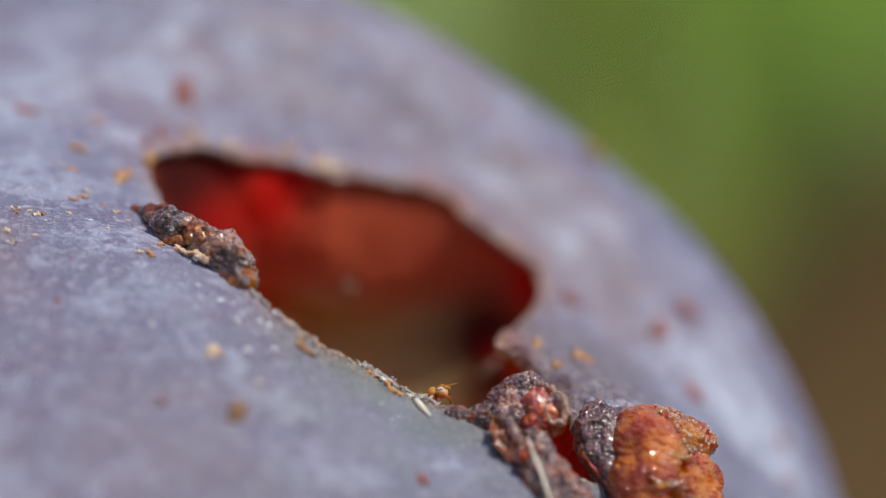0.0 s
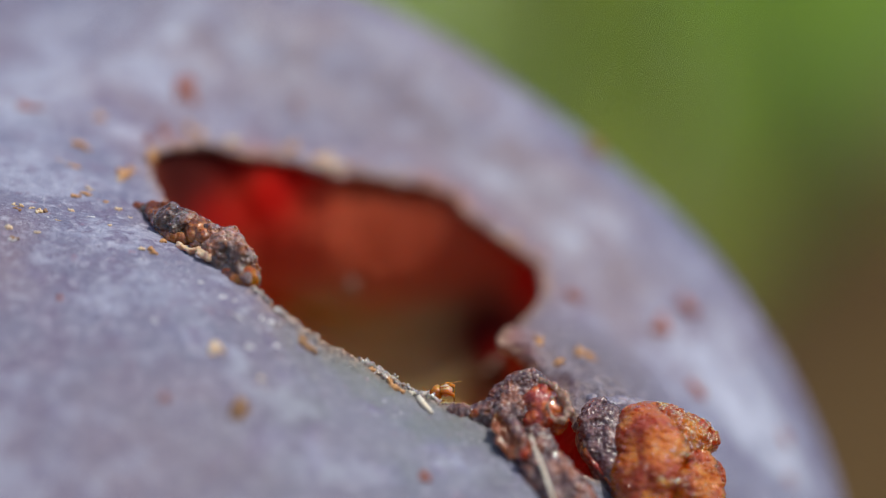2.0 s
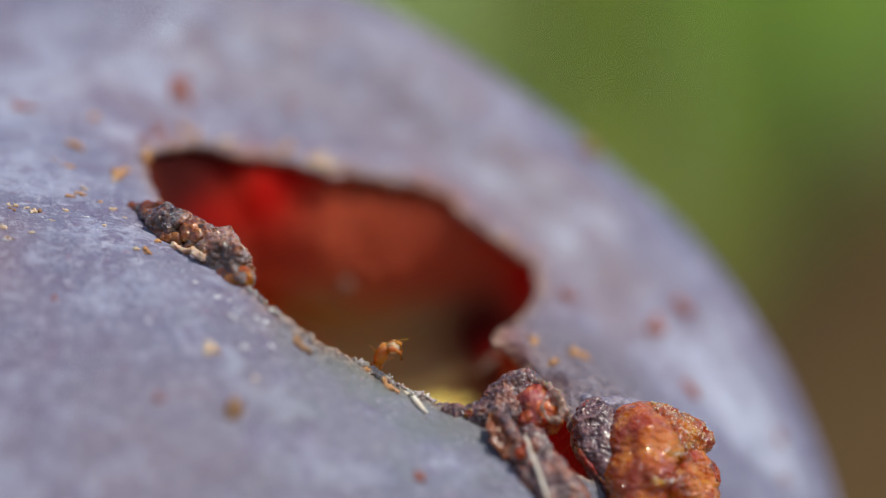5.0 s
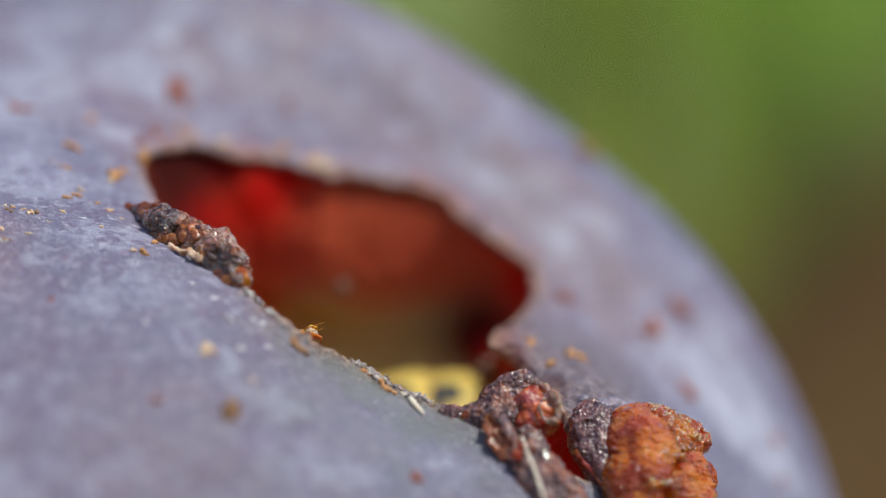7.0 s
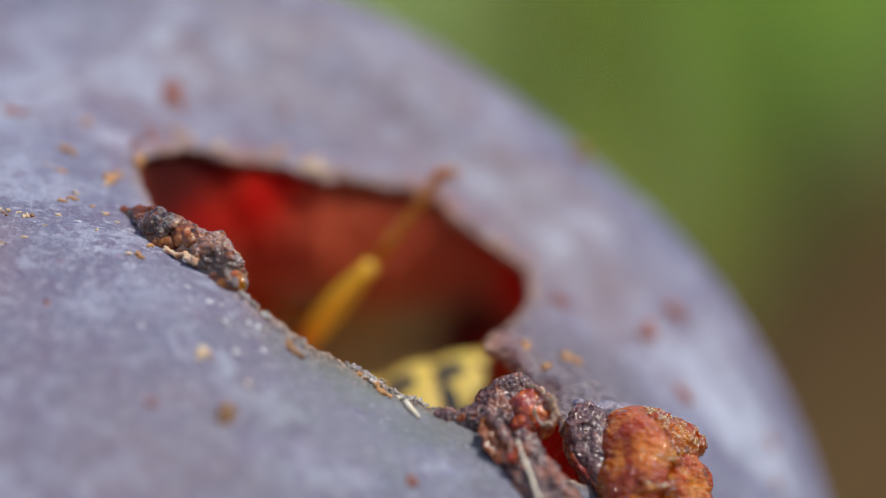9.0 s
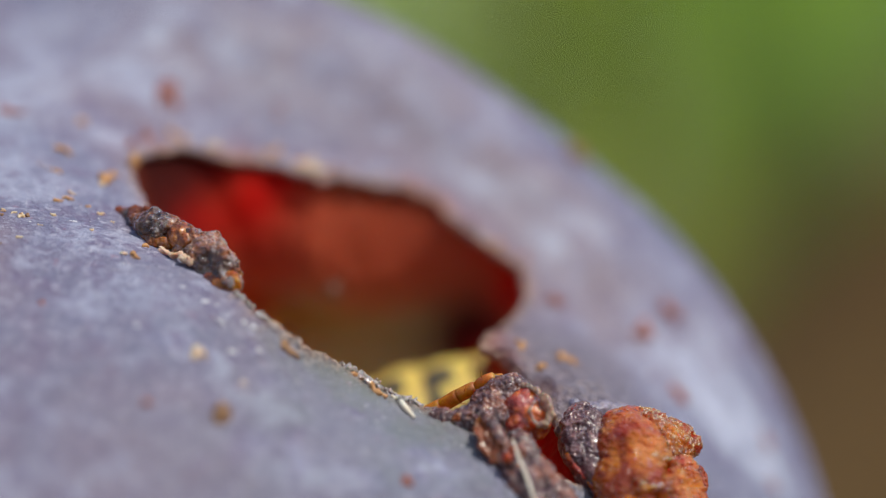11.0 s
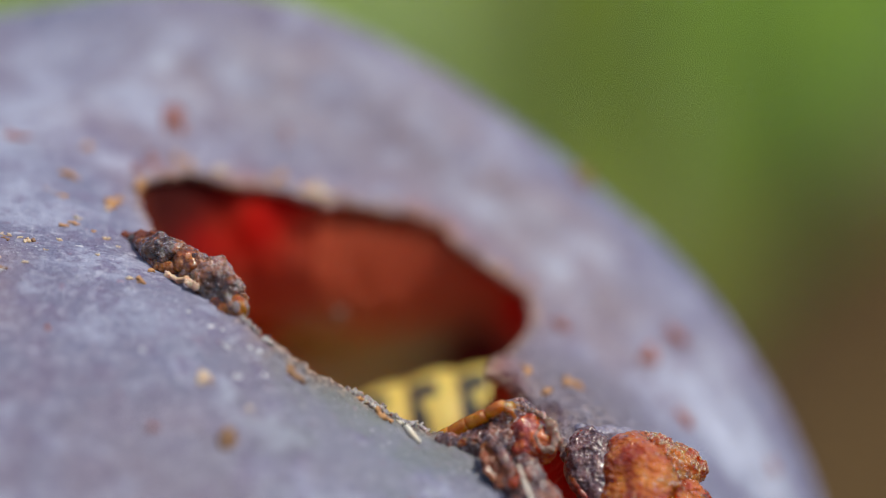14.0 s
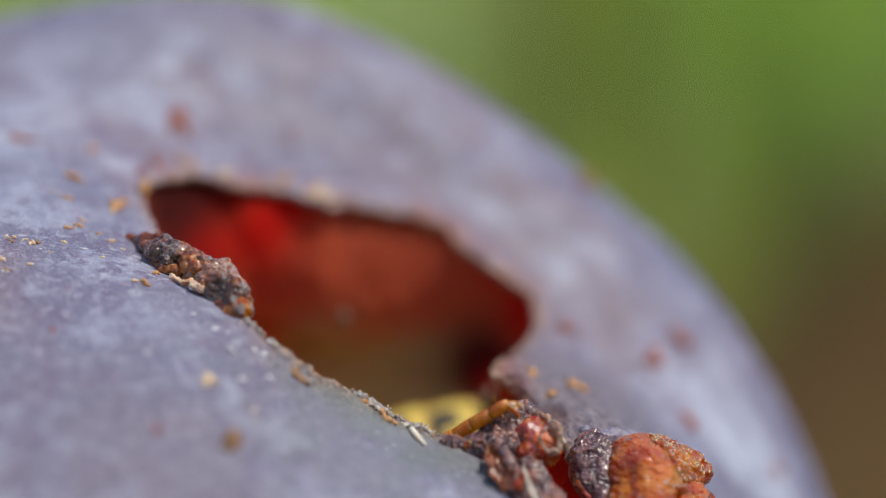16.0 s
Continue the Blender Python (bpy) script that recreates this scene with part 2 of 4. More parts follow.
PAD = shell_material("pale_pad", (0.80, 0.62, 0.44), (0.70, 0.44, 0.22), 0.6)
LEAF_A = leaf_material("bright_leaf", (0.195, 0.330, 0.055), (0.160, 0.275, 0.042))
LEAF_C = leaf_material("hedge_leaf", (0.240, 0.365, 0.055), (0.190, 0.300, 0.040))
LEAF_P = leaf_material("pale_leaf", (0.36, 0.48, 0.16), (0.31, 0.42, 0.125))
LEAF_B = leaf_material("dull_leaf", (0.29, 0.345, 0.065), (0.235, 0.29, 0.050))
STRAW = leaf_material("dry_grass", (0.20, 0.12, 0.055), (0.13, 0.075, 0.035))


def soil_material():
    k = Nodes("soil")
    c = k.mix(k.ramp(k.noise(0.012, 5.0), 0.38, 0.62), (0.100, 0.060, 0.024), (0.150, 0.092, 0.040))
    c = k.mix(k.ramp(k.noise(0.15, 5.0, 0.7), 0.5, 0.7, 0.0, 0.6), c, (0.07, 0.045, 0.03))
    return k.set(Base_Color=c, Roughness=0.9, Normal=k.bump(k.noise(0.3, 6.0, 0.7), 2.0, 0.8), Specular_IOR_Level=0.04)


SOIL = soil_material()


# ---- building helpers ----
def mesh_from(name, verts, faces, mat, smooth=True):
    me = bpy.data.meshes.new(name)
    me.from_pydata([tuple(v) for v in verts], [], faces)
    me.materials.append(mat)
    if smooth:
        me.polygons.foreach_set("use_smooth", [True] * len(me.polygons))
    me.update()
    return me


def part(name, bm, mat, parent, label=""):
    """Link a bmesh, or ready mesh, as one part under a thing."""
    if isinstance(bm, bmesh.types.BMesh):
        me = bpy.data.meshes.new(name)
        for f in bm.faces:
            f.smooth = True
        bm.to_mesh(me)
        bm.free()
        me.materials.append(mat)
    else:
        me = bm
    ob = new(name, me)
    ob.parent = parent
    return tagged(ob, label)


def whole(name, me, label, category, group="", kind=""):
    return tagged(new(name, me), label, category, group, kind)


def add_float(me, name, values):
    at = me.attributes.new(name, "FLOAT", "POINT")
    at.data.foreach_set("value", np.asarray(values, dtype=np.float32))


def fract(p, per_mm, octaves=4, seed=0.0):
    return noise.fractal(Vector((p[0] * per_mm + seed, p[1] * per_mm - seed, p[2] * per_mm + 2 * seed)), 0.9, 2.0, octaves)


def tube_mesh(name, pts, radii, mat, sides=10):
    """A tapered tube along points in mm."""
    pts = [Vector(p) for p in pts]
    verts, faces = [], []
    for i, p in enumerate(pts):
        d = (pts[min(i + 1, len(pts) - 1)] - pts[max(i - 1, 0)]).normalized()
        u = d.orthogonal().normalized()
        v = d.cross(u)
        for j in range(sides):
            a = 2 * math.pi * j / sides
            verts.append((p + (u * math.cos(a) + v * math.sin(a)) * radii[i]) * MM)
    for i in range(len(pts) - 1):
        for j in range(sides):
            k = (j + 1) % sides
            faces.append((i * sides + j, i * sides + k, (i + 1) * sides + k, (i + 1) * sides + j))
    faces.append(tuple(range(sides))[::-1])
    faces.append(tuple((len(pts) - 1) * sides + j for j in range(sides)))
    return mesh_from(name, verts, faces, mat)


# ---- the plum: an ellipsoid with a gnawed hole, in polar angles round the hole ----
CENTRE = np.array((-8.53, 13.743, 19.835))
AXES = np.array((28.375, 21.471, 17.857))
TURN = np.array([[0.10126, 0.94501, -0.31098], [0.90413, 0.04301, 0.4251], [0.4151, -0.32421, -0.85005]])
FORM = TURN @ np.diag(AXES)
FORM_N = TURN @ np.diag(1.0 / AXES)
HOLE = np.array((-0.248, 0.0848, -0.965))
EAST = np.array((0.4644, 0.8846, -0.0416))
NORTH = np.array((0.8502, -0.4585, -0.2588))
RIM = [  # angle round the hole, angle out from its middle
    (-173.7, 8.76), (-161.7, 8.22), (-150.7, 7.84), (-137.1, 7.49), (-119.5, 7.70), (-103.9, 8.10),
    (-90.4, 9.14), (-78.8, 10.68), (-69.2, 12.25), (-64.2, 13.14), (-55.0, 15.58), (-50.5, 18.14),
    (-49.0, 20.83), (-45.6, 22.99), (-44.2, 21.0), (-41.7, 19.5), (-37.5, 18.8), (-34.5, 17.6), (-32.0, 16.5),
    (-30.6, 15.7), (-29.2, 13.2), (-27.2, 11.7), (-23.5, 11.5), (-20.0, 11.9), (-14.0, 13.1), (-9.2, 14.35),
    (-2.3, 15.18), (5.3, 15.70), (10.9, 14.48), (18.2, 13.29), (28.9, 12.15), (38.7, 12.55),
    (46.4, 11.51), (59.4, 10.03), (72.5, 9.52), (89.8, 8.97), (101.2, 10.15), (109.0, 11.92),
    (118.4, 12.80), (122.1, 14.33), (126.9, 16.27), (130.5, 17.28), (134.1, 17.91), (138.7, 18.00),
    (144.1, 16.91), (150.0, 15.53), (156.6, 13.39), (165.8, 10.85),
]


BLOOM = [  # thick bloom: place round the hole, size in degrees, strength
    (39.7, 20.1, 3.0, 0.9), (14, 21, 2.5, 0.7), (29, 26, 2.5, 0.5), (95, 25, 3, 0.4), (18.8, 27.6, 3.6, 0.3), (132.1, 30.4, 3.5, 0.8), (105.2, 30.3, 3.5, 0.5), (-0.8, 33.4, 5.5, 0.95),
    (49.7, 36.9, 3.5, 0.5), (107.5, 30.9, 11.0, 0.55), (65.4, 30.4, 8.0, 0.4), (12.2, 30.3, 5.0, 0.4), (-15.6, 42.9, 5.0, 0.8), (-12.5, 37.1, 5.5, 0.9), (148.8, 25.2, 2.5, 0.3), (-174.9, 14.5, 2.5, 0.25),
]


BLUSH = [  # thin bloom with the mauve skin showing: place round the hole, size in degrees, strength
    (75, 24, 11, 0.9), (40, 23, 8, 0.9), (20, 20, 6, 0.8), (100, 30, 10, 0.6), (8, 24, 5, 0.7), (28, 31, 5, 0.7), (-6, 22, 5, 0.5),
    (58, 36, 9, 0.5), (25, 22, 3.5, 0.9), (18, 25, 2.5, 0.7), (-150, 24, 9, 0.45), (170, 32, 9, 0.4), (-120, 26, 7, 0.35),
]
TINTS_AND_SHADE = [  # flesh colour, painted shade and glow: kind, x, z, width, height in mm, strength
    # red: pulp colour, with light glowing through the skin put into it
    ("red", -5.0, 32.9, 1.1, 1.5, 1.0), ("red", -3.9, 33.6, 0.9, 0.6, 0.6), ("red", 2.45, 30.6, 0.6, 0.9, 1.0), ("red", 1.7, 31.6, 0.7, 0.5, 0.4),
    ("red", 2.2, 28.6, 0.9, 0.5, 0.7), ("red", -6.4, 32.4, 0.8, 0.7, 0.45),
    # dark: shade on the left wall, under the lip and lower right, as colour
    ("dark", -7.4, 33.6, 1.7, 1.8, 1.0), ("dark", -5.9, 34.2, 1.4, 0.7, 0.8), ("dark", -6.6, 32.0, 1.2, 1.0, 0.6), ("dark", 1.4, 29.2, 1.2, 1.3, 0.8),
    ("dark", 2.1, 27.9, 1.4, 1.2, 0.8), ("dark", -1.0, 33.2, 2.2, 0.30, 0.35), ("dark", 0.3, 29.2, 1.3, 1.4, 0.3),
    ("deep", -3.9, 29.7, 1.2, 0.8, 0.9), ("deep", -1.8, 28.8, 2.0, 1.1, 1.0), ("deep", 0.3, 29.1, 1.2, 0.9, 0.8), ("deep", -0.6, 27.6, 3.0, 1.2, 1.0),
]


def tint_or_shade(kind, p):
    """How strongly a flesh colour or painted shade shows at p (mm)."""
    return min(1.0, sum(g * math.exp(-((p[0] - x) / w) ** 2 - ((p[2] - z) / h) ** 2) for k, x, z, w, h, g in TINTS_AND_SHADE if k == kind))


def patches(spots, th, ph):
    """Soft patches on the skin, 0 to 1."""
    m = math.sin(radians(min(ph, 90)))
    return min(1.0, sum(g * math.exp(-(((th - a + 180) % 360 - 180) * m / w) ** 2 - ((ph - c) / w) ** 2) for a, c, w, g in spots))


def rim_angle(th, blur=0.0):
    """How far out the rim lies at the angle th (degrees)."""
    xs = np.array([r[0] for r in RIM])
    ys = np.array([r[1] for r in RIM])
    xs3 = np.concatenate((xs - 360, xs, xs + 360))
    ys3 = np.tile(ys, 3)
    if blur <= 0:
        return np.interp(th, xs3, ys3)
    offs = np.linspace(-blur, blur, 9)
    return np.mean([np.interp(th + o, xs3, ys3) for o in offs], axis=0)


def lumps(n):
    """Slow unevenness of the fruit in mm."""
    v = 0.9 * noise.noise(Vector(n) * 1.7 + Vector((3.1, 0.4, 7.7))) * 0.45
    return v + 0.10 * noise.noise(Vector(n) * 7.0)


def sag(th, ph):
    """How far (mm) the border has sunk back, or stands forward beside the slit."""
    a, c, e = (th + 268) % 360 - 180, (th + 209) % 360 - 180, (th + 108) % 360 - 180
    near = 2.3 * math.exp(-(a / 48) ** 2 - ((ph - 9) / 7) ** 2)
    slit = 2.0 * math.exp(-(c / 13) ** 2 - ((ph - 25) / 8) ** 2)
    return near - slit + 3.2 * math.exp(-(e / 100) ** 4 - ((ph - 12) / 13) ** 2)


DEPTHS = (-60, -10, 1.0, 2.0, 4.0, 7.0, 10.0, 14.0, 18.0, 22.0, 30.0, 60.0)
PROFILE = (-60, -10, 1.0, 2.8, 5.9, 9.0, 10.8, 12.1, 12.9, 13.6, 22.0, 52.0)
TABLE_X = np.linspace(-20, 60, 1601)
TABLE_Y = np.convolve(np.pad(np.interp(TABLE_X, DEPTHS, PROFILE), 30, mode="edge"), np.ones(61) / 61, mode="valid")
TABLE_Y = np.where(TABLE_X < -1.5, TABLE_X, TABLE_Y)
FRONT = np.array((0.0, -111.889, 31.558))


def settle(p):
    """The fruit's true profile: steeper by the hole, flatter towards its shoulders."""
    p = np.asarray(p, dtype=float)
    k = (np.interp(p[1], TABLE_X[40:-40], TABLE_Y[40:-40]) - FRONT[1]) / (p[1] - FRONT[1])
    return FRONT + (p - FRONT) * k


def swell(th, ph):
    """Broad bulges and flats (mm) of the shoulders."""
    v = 0.0
    for a, c, w, g in ((38, 45, 16, -0.45), (-2, 60, 16, 0.30), (80, 46, 18, 0.45)):
        v += g * math.exp(-(((th - a + 180) % 360 - 180) / w) ** 2 - ((ph - c) / 22) ** 2)
    return v


def sphere_dir(th, ph):
    t, p = math.radians(th), math.radians(ph)
    return HOLE * math.cos(p) + math.sin(p) * (EAST * math.cos(t) + NORTH * math.sin(t))


def on_skin(th, ph, lift=0.0, uneven=True):
    """A point of the skin in mm, and the outward normal."""
    n = sphere_dir(th, ph)
    nn = FORM_N @ n
    nn /= np.linalg.norm(nn)
    return settle(CENTRE + FORM @ n + nn * (lift + swell(th, ph) + (lumps(n) if uneven else 0.0)) + np.array((0, sag(th, ph), 0))), nn


SURFACE = []


def lay(p, which=0):
    """The point of the skin's surface in line with p (mm), and its outward normal."""
    eye, q = Vector(FRONT) * MM, Vector(p) * MM
    hit, n, _, _ = SURFACE[which].ray_cast(eye, (q - eye).normalized())
    if hit is None or (hit - q).length > 0.0025:
        hit, n, _, _ = SURFACE[which].find_nearest(q)
    return np.array(hit) / MM, np.array(n if n.dot(eye - hit) > 0 else -n)


def build_plum():
    plum = tagged(new("plum"), "ripe blue plum with waxy bloom and a gnawed hole", "fruit")
    ths = np.concatenate((np.linspace(-180, -62, 150, endpoint=False), np.linspace(-62, 12, 300, endpoint=False), np.linspace(12, 180, 200, endpoint=False)))
    cols = len(ths)
    rim = rim_angle(ths)
    rim = rim + np.array([0.35 * noise.noise(Vector((math.cos(radians(t)) * 14, math.sin(radians(t)) * 14, 2.0)))
                          + 0.18 * noise.noise(Vector((math.cos(radians(t)) * 42, math.sin(radians(t)) * 42, 5.0))) for t in ths])
    verts, rub, dry, bloom, blush, bared, purple, torn = [], [], [], [], [], [], [], []
    # underside of the skin, lip, then the outer face to the far pole
    lip = [(1.6, -0.34), (0.7, -0.30), (0.15, -0.24), (-0.12, -0.15), (-0.16, -0.07), (-0.08, -0.015)]
    steps = 120
    for k in range(len(lip) + steps):
        for i, th in enumerate(ths):
            r = rim[i]
            if k < len(lip):
                ph, lift, e = r + lip[k][0], lip[k][1], 0.0
            else:
                t = (k - len(lip)) / (steps - 1)
                ph = r + (180.0 - r) * (0.025 * t + 0.975 * t ** 3)
                e = ph - r
                lift = 0.0
            crumple = math.exp(-e / 1.3)
            n = sphere_dir(th, ph)
            base = FORM @ n
            # the torn border is puckered and slightly raised
            lift += crumple * (0.16 * fract(base, 1.6, 5, 1.0) + 0.05)
            # the torn tongue by the slit stands up and is wrinkled
            tongue = math.exp(-(((th + 27) / 10.0) ** 2) - ((ph - 17.5) / 6.5) ** 4)
            lift += tongue * (0.12 + 0.30 * fract(base, 0.9, 4, 4.0) - 0.35 * abs(noise.noise(Vector(base) * 1.1)))
            # the point of skin above the slit curls down into the hole
            lift -= 0.40 * math.exp(-max(0.0, e) / 1.3) * math.exp(-((th + 22) / 15.0) ** 4)
            nn = FORM_N @ n
            nn /= np.linalg.norm(nn)
            p = CENTRE + base + nn * (lift + swell(th, ph) + lumps(n) * min(1.0, max(0.0, e) / 6.0))
            p[1] += sag(th, ph)
            verts.append(settle(p) * MM)
            near = math.exp(-((((th + 92 + 180) % 360) - 180) / 52.0) ** 2)
            rub.append(min(1.0, near * math.exp(-max(0.0, e) / 9.0) * 1.1))
            dry.append(min(1.0, math.exp(-max(0.0, e) / 0.55) + 0.25 * tongue))
            bared.append(min(1.0, 0.85 * near * math.exp(-max(0.0, e) / 1.6) ))
            # the tongue's own shade, put into the colour as dark violet
            tongue_shade = math.exp(-(((th + 25) / 13.0) ** 4) - ((ph - 18.0) / 8.0) ** 4)
            purple.append(0.85 * tongue_shade)
            torn.append(min(1.0, 0.9 * max(0.0, noise.noise(Vector(base) * 0.8) + 0.15) * 2 * math.exp(-max(0.0, e) / 1.0) * math.exp(-((th - 75) / 75) ** 4) + 1.3 * math.exp(-max(0.0, e) / 1.1) * math.exp(-((th + 25) / 6.0) ** 2)))
            bloom.append(patches(BLOOM, th, ph) if ph < 100 else 0.0)
            blush.append(patches(BLUSH, th, ph) if ph < 100 else 0.0)
    total = len(lip) + steps
    faces = []
    for k in range(total - 1):
        a, b = k * cols, (k + 1) * cols
        for i in range(cols):
            j = (i + 1) % cols
            faces.append((a + i, a + j, b + j, b + i))
    me = mesh_from("skin", verts, faces, SKIN)
    add_float(me, "rubbed", rub)
    add_float(me, "dried", dry)
    add_float(me, "bloom", bloom)
    add_float(me, "blush", blush)
    add_float(me, "bared", bared)
    add_float(me, "purple", purple)
    add_float(me, "torn", torn)
    SURFACE.append(BVHTree.FromPolygons([tuple(v) for v in verts], faces))
    part("skin", me, SKIN, plum, "blue-violet skin with pale bloom and a torn, dried border")

    # the eaten hollow
    verts, red, deep, dark = [], [], [], []
    steps = 60
    for k in range(steps):
        u = k / (steps - 1)
        soft = rim_angle(ths, 6 + 50 * u)
        for i, th in enumerate(ths):
            w = min(1.0, u / 0.22)
            r = rim[i] * (1 - w) + soft[i] * w
            if u < 0.35:
                ph = r + 0.5 + 2.2 * math.sin(u / 0.35 * math.pi / 2)
            else:
                ph = (r + 2.7) * math.cos((u - 0.35) / 0.65 * math.pi / 2) ** 0.75
            depth = 0.20 + 10.5 * (u ** 0.9)
            # the far side slopes down like a bowl
            bowl = math.exp(-((th - 88) / 62.0) ** 4)
            shelf = math.sin(min(1.0, u / 0.30) * math.pi / 2) if u < 0.34 else max(0.25, 1 - (u - 0.34) / 0.22)
            slope = (r + 0.4) * (1 - 0.42 * shelf) * (1.0 if u < 0.7 else math.cos((u - 0.7) / 0.3 * math.pi / 2) ** 0.6)
            ph = max(0.02, ph * (1 - bowl) + slope * bowl)
            depth = depth * (1 - bowl) + (0.20 + 10.5 * u) * bowl
            n = sphere_dir(th, ph)
            q = FORM @ n
            d = depth + 0.55 * min(1.0, u * 5) * fract(q * (1 - 0.03 * depth), 0.35, 5, 9.0)
            p = CENTRE + q * (1 - d / 17.9)
            p[1] += sag(th, rim[i]) * (1 - u ** 3) + 1.6 * u ** 3
            p = settle(p)
            verts.append(p * MM)
            slit = math.exp(-((th + 38) / 10.0) ** 2) * max(0.0, 1.15 - u)
            red.append(max(tint_or_shade("red", p), slit))
            dark.append(tint_or_shade("dark", p) * (1 - slit))
            deep.append(tint_or_shade("deep", p) * (1 - slit))
    faces = []
    for k in range(steps - 1):
        a, b = k * cols, (k + 1) * cols
        for i in range(cols):
            j = (i + 1) % cols
            faces.append((a + j, a + i, b + i, b + j))
    me = mesh_from("flesh", verts, faces, FLESH)
    add_float(me, "red", red)
    add_float(me, "deep", deep)
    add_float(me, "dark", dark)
    SURFACE.append(BVHTree.FromPolygons([tuple(v) for v in verts], faces))
    part("flesh", me, FLESH, plum, "moist red-brown flesh of the eaten hollow")
    return plum


build_plum()


# ---- ground and growth behind ----
def build_ground():
    xs = np.concatenate((np.linspace(-60, -1.2, 14), np.linspace(-1.0, -0.25, 16), np.linspace(-0.2, 0.2, 41), np.linspace(0.25, 1.0, 16), np.linspace(1.2, 60, 14)))
    ys = np.concatenate((np.linspace(-40, -0.4, 8), np.linspace(-0.3, 0.1, 9), np.linspace(0.12, 0.6, 41), np.linspace(0.65, 3.0, 48), np.linspace(3.3, 90, 16)))
    verts = []
    for y in ys:
        for x in xs:
            far = min(1.0, max(0.0, (math.hypot(x, y) - 0.08) / 0.25))
            z = far * 0.006 * noise.fractal(Vector((x * 4, y * 4, 0)), 1.0, 2.0, 4)
            z += 0.0445 * math.exp(-((x - 0.066) / 0.042) ** 2 - ((y - 0.36) / 0.07) ** 2)
            verts.append((x, y, z))
    w = len(xs)
    faces = [(j * w + i, j * w + i + 1, (j + 1) * w + i + 1, (j + 1) * w + i) for j in range(len(ys) - 1) for i in range(w - 1)]
    whole("ground", mesh_from("ground", verts, faces, SOIL), "bare brown garden soil with a low bank", "ground", kind="structure")


build_ground()


def leaf_mesh(name, length, width, mat, droop=0.25, cup=0.15):
    """A pointed leaf blade along +y from its base, with some thickness in its fold."""
    rows, half = 10, 3
    verts, faces = [], []
    for i in range(rows + 1):
        t = i / rows
        w = width * 0.5 * math.sin(math.pi * min(1.0, 0.06 + t * 0.94)) ** 0.8 * (1 - 0.35 * t)
        for j in range(-half, half + 1):
            s = j / half
            verts.append((s * w, t * length, -droop * length * t * t + cup * width * abs(s) ** 1.5))
    n = 2 * half + 1
    top = len(verts)
    verts += [(x, y, z - 0.0004) for x, y, z in verts]
    for i in range(rows):
        for j in range(n - 1):
            a = i * n + j
            faces.append((a, a + 1, a + n + 1, a + n))
            faces.append((top + a, top + a + n, top + a + n + 1, top + a + 1))
    return mesh_from(name, verts, faces, mat)


def build_weed(x, y, seed, blades, mat, label):
    """A weed with upright leaves on stalks; blades: sideways offset, foot height, length, width, lean."""
    weed = tagged(new("weed"), label, "plant", group="weeds behind the plum")
    weed.location = (x, y, 0.0)
    for i, (dx, z, length, width, lean) in enumerate(blades):
        stalk = part("stalk", tube_mesh("stalk", [(dx * 200, 2 * i, -3), (dx * 600, 2 * i, z * 500), (dx * 1000, 2 * i, z * 1000 + 6)], [2.2, 1.8, 1.4], mat, 8), mat, weed)
        leaf = part("leaf", leaf_mesh("leaf", length, width, mat, 0.10), mat, weed)
        leaf.matrix_local = pose(dx, 0.002 * i, z, 78 + seed % 7, lean, 0)
    return weed


def build_foliage():
    """Hedge far behind: many separate leaves on one mesh."""
    rnd = random.Random(11)
    verts, faces = [], []
    for i in range(15000):
        x, y = rnd.uniform(-2.6, 2.6), rnd.uniform(3.0, 3.9)
        z = 1.7 * rnd.random() ** 0.9
        if z > 1.35 + 0.3 * noise.noise(Vector((x * 2, y, 0))):
            continue
        r = rnd.uniform(0.025, 0.06)
        m = Euler((rnd.uniform(-1, 1), rnd.uniform(-1, 1), rnd.uniform(0, 6.28))).to_matrix()
        b = len(verts)
        for p in ((0, -1.3, 0), (0.5, -0.3, 0.12), (0.45, 0.5, 0.1), (0, 1.4, -0.1), (-0.45, 0.5, 0.1), (-0.5, -0.3, 0.12)):
            verts.append(Vector((x, y, z)) + m @ (Vector(p) * r))
        faces.append((b, b + 1, b + 2, b + 3, b + 4, b + 5))
    whole("hedge_foliage", mesh_from("hedge_foliage", verts, faces, LEAF_C), "dense green leaves of a hedge in sun", "foliage", kind="stuff")


build_foliage()
build_weed(-0.004, 0.60, 3, [(0.0, 0.045, 0.14, 0.026, 0), (-0.03, 0.03, 0.16, 0.03, -8)], LEAF_P, "upright leafy green weed rising from the soil")
build_weed(-0.062, 0.60, 4, [(0.0, 0.05, 0.15, 0.04, -3), (0.03, 0.045, 0.15, 0.035, 5), (-0.03, 0.05, 0.13, 0.035, -6)], LEAF_P, "pale green weed with broad upright leaves")
build_weed(0.062, 0.62, 5, [(0.0, 0.056, 0.15, 0.034, 4), (0.024, 0.062, 0.13, 0.026, 10)], LEAF_A, "bright green weed with upright leaves")
build_weed(0.022, 0.66, 8, [(0.0, 0.046, 0.13, 0.032, 2)], LEAF_B, "dull olive-green weed with one upright leaf")
build_weed(0.046, 0.80, 9, [(0.0, 0.048, 0.15, 0.034, 2), (0.055, 0.066, 0.16, 0.04, 6)], LEAF_C, "dark green weed with shaded upright leaves")
build_weed(0.030, 0.50, 6, [(0.0, 0.014, 0.045, 0.018, 12), (-0.016, 0.014, 0.045, 0.018, -4)], LEAF_B, "low olive-green weed with short upright leaves")


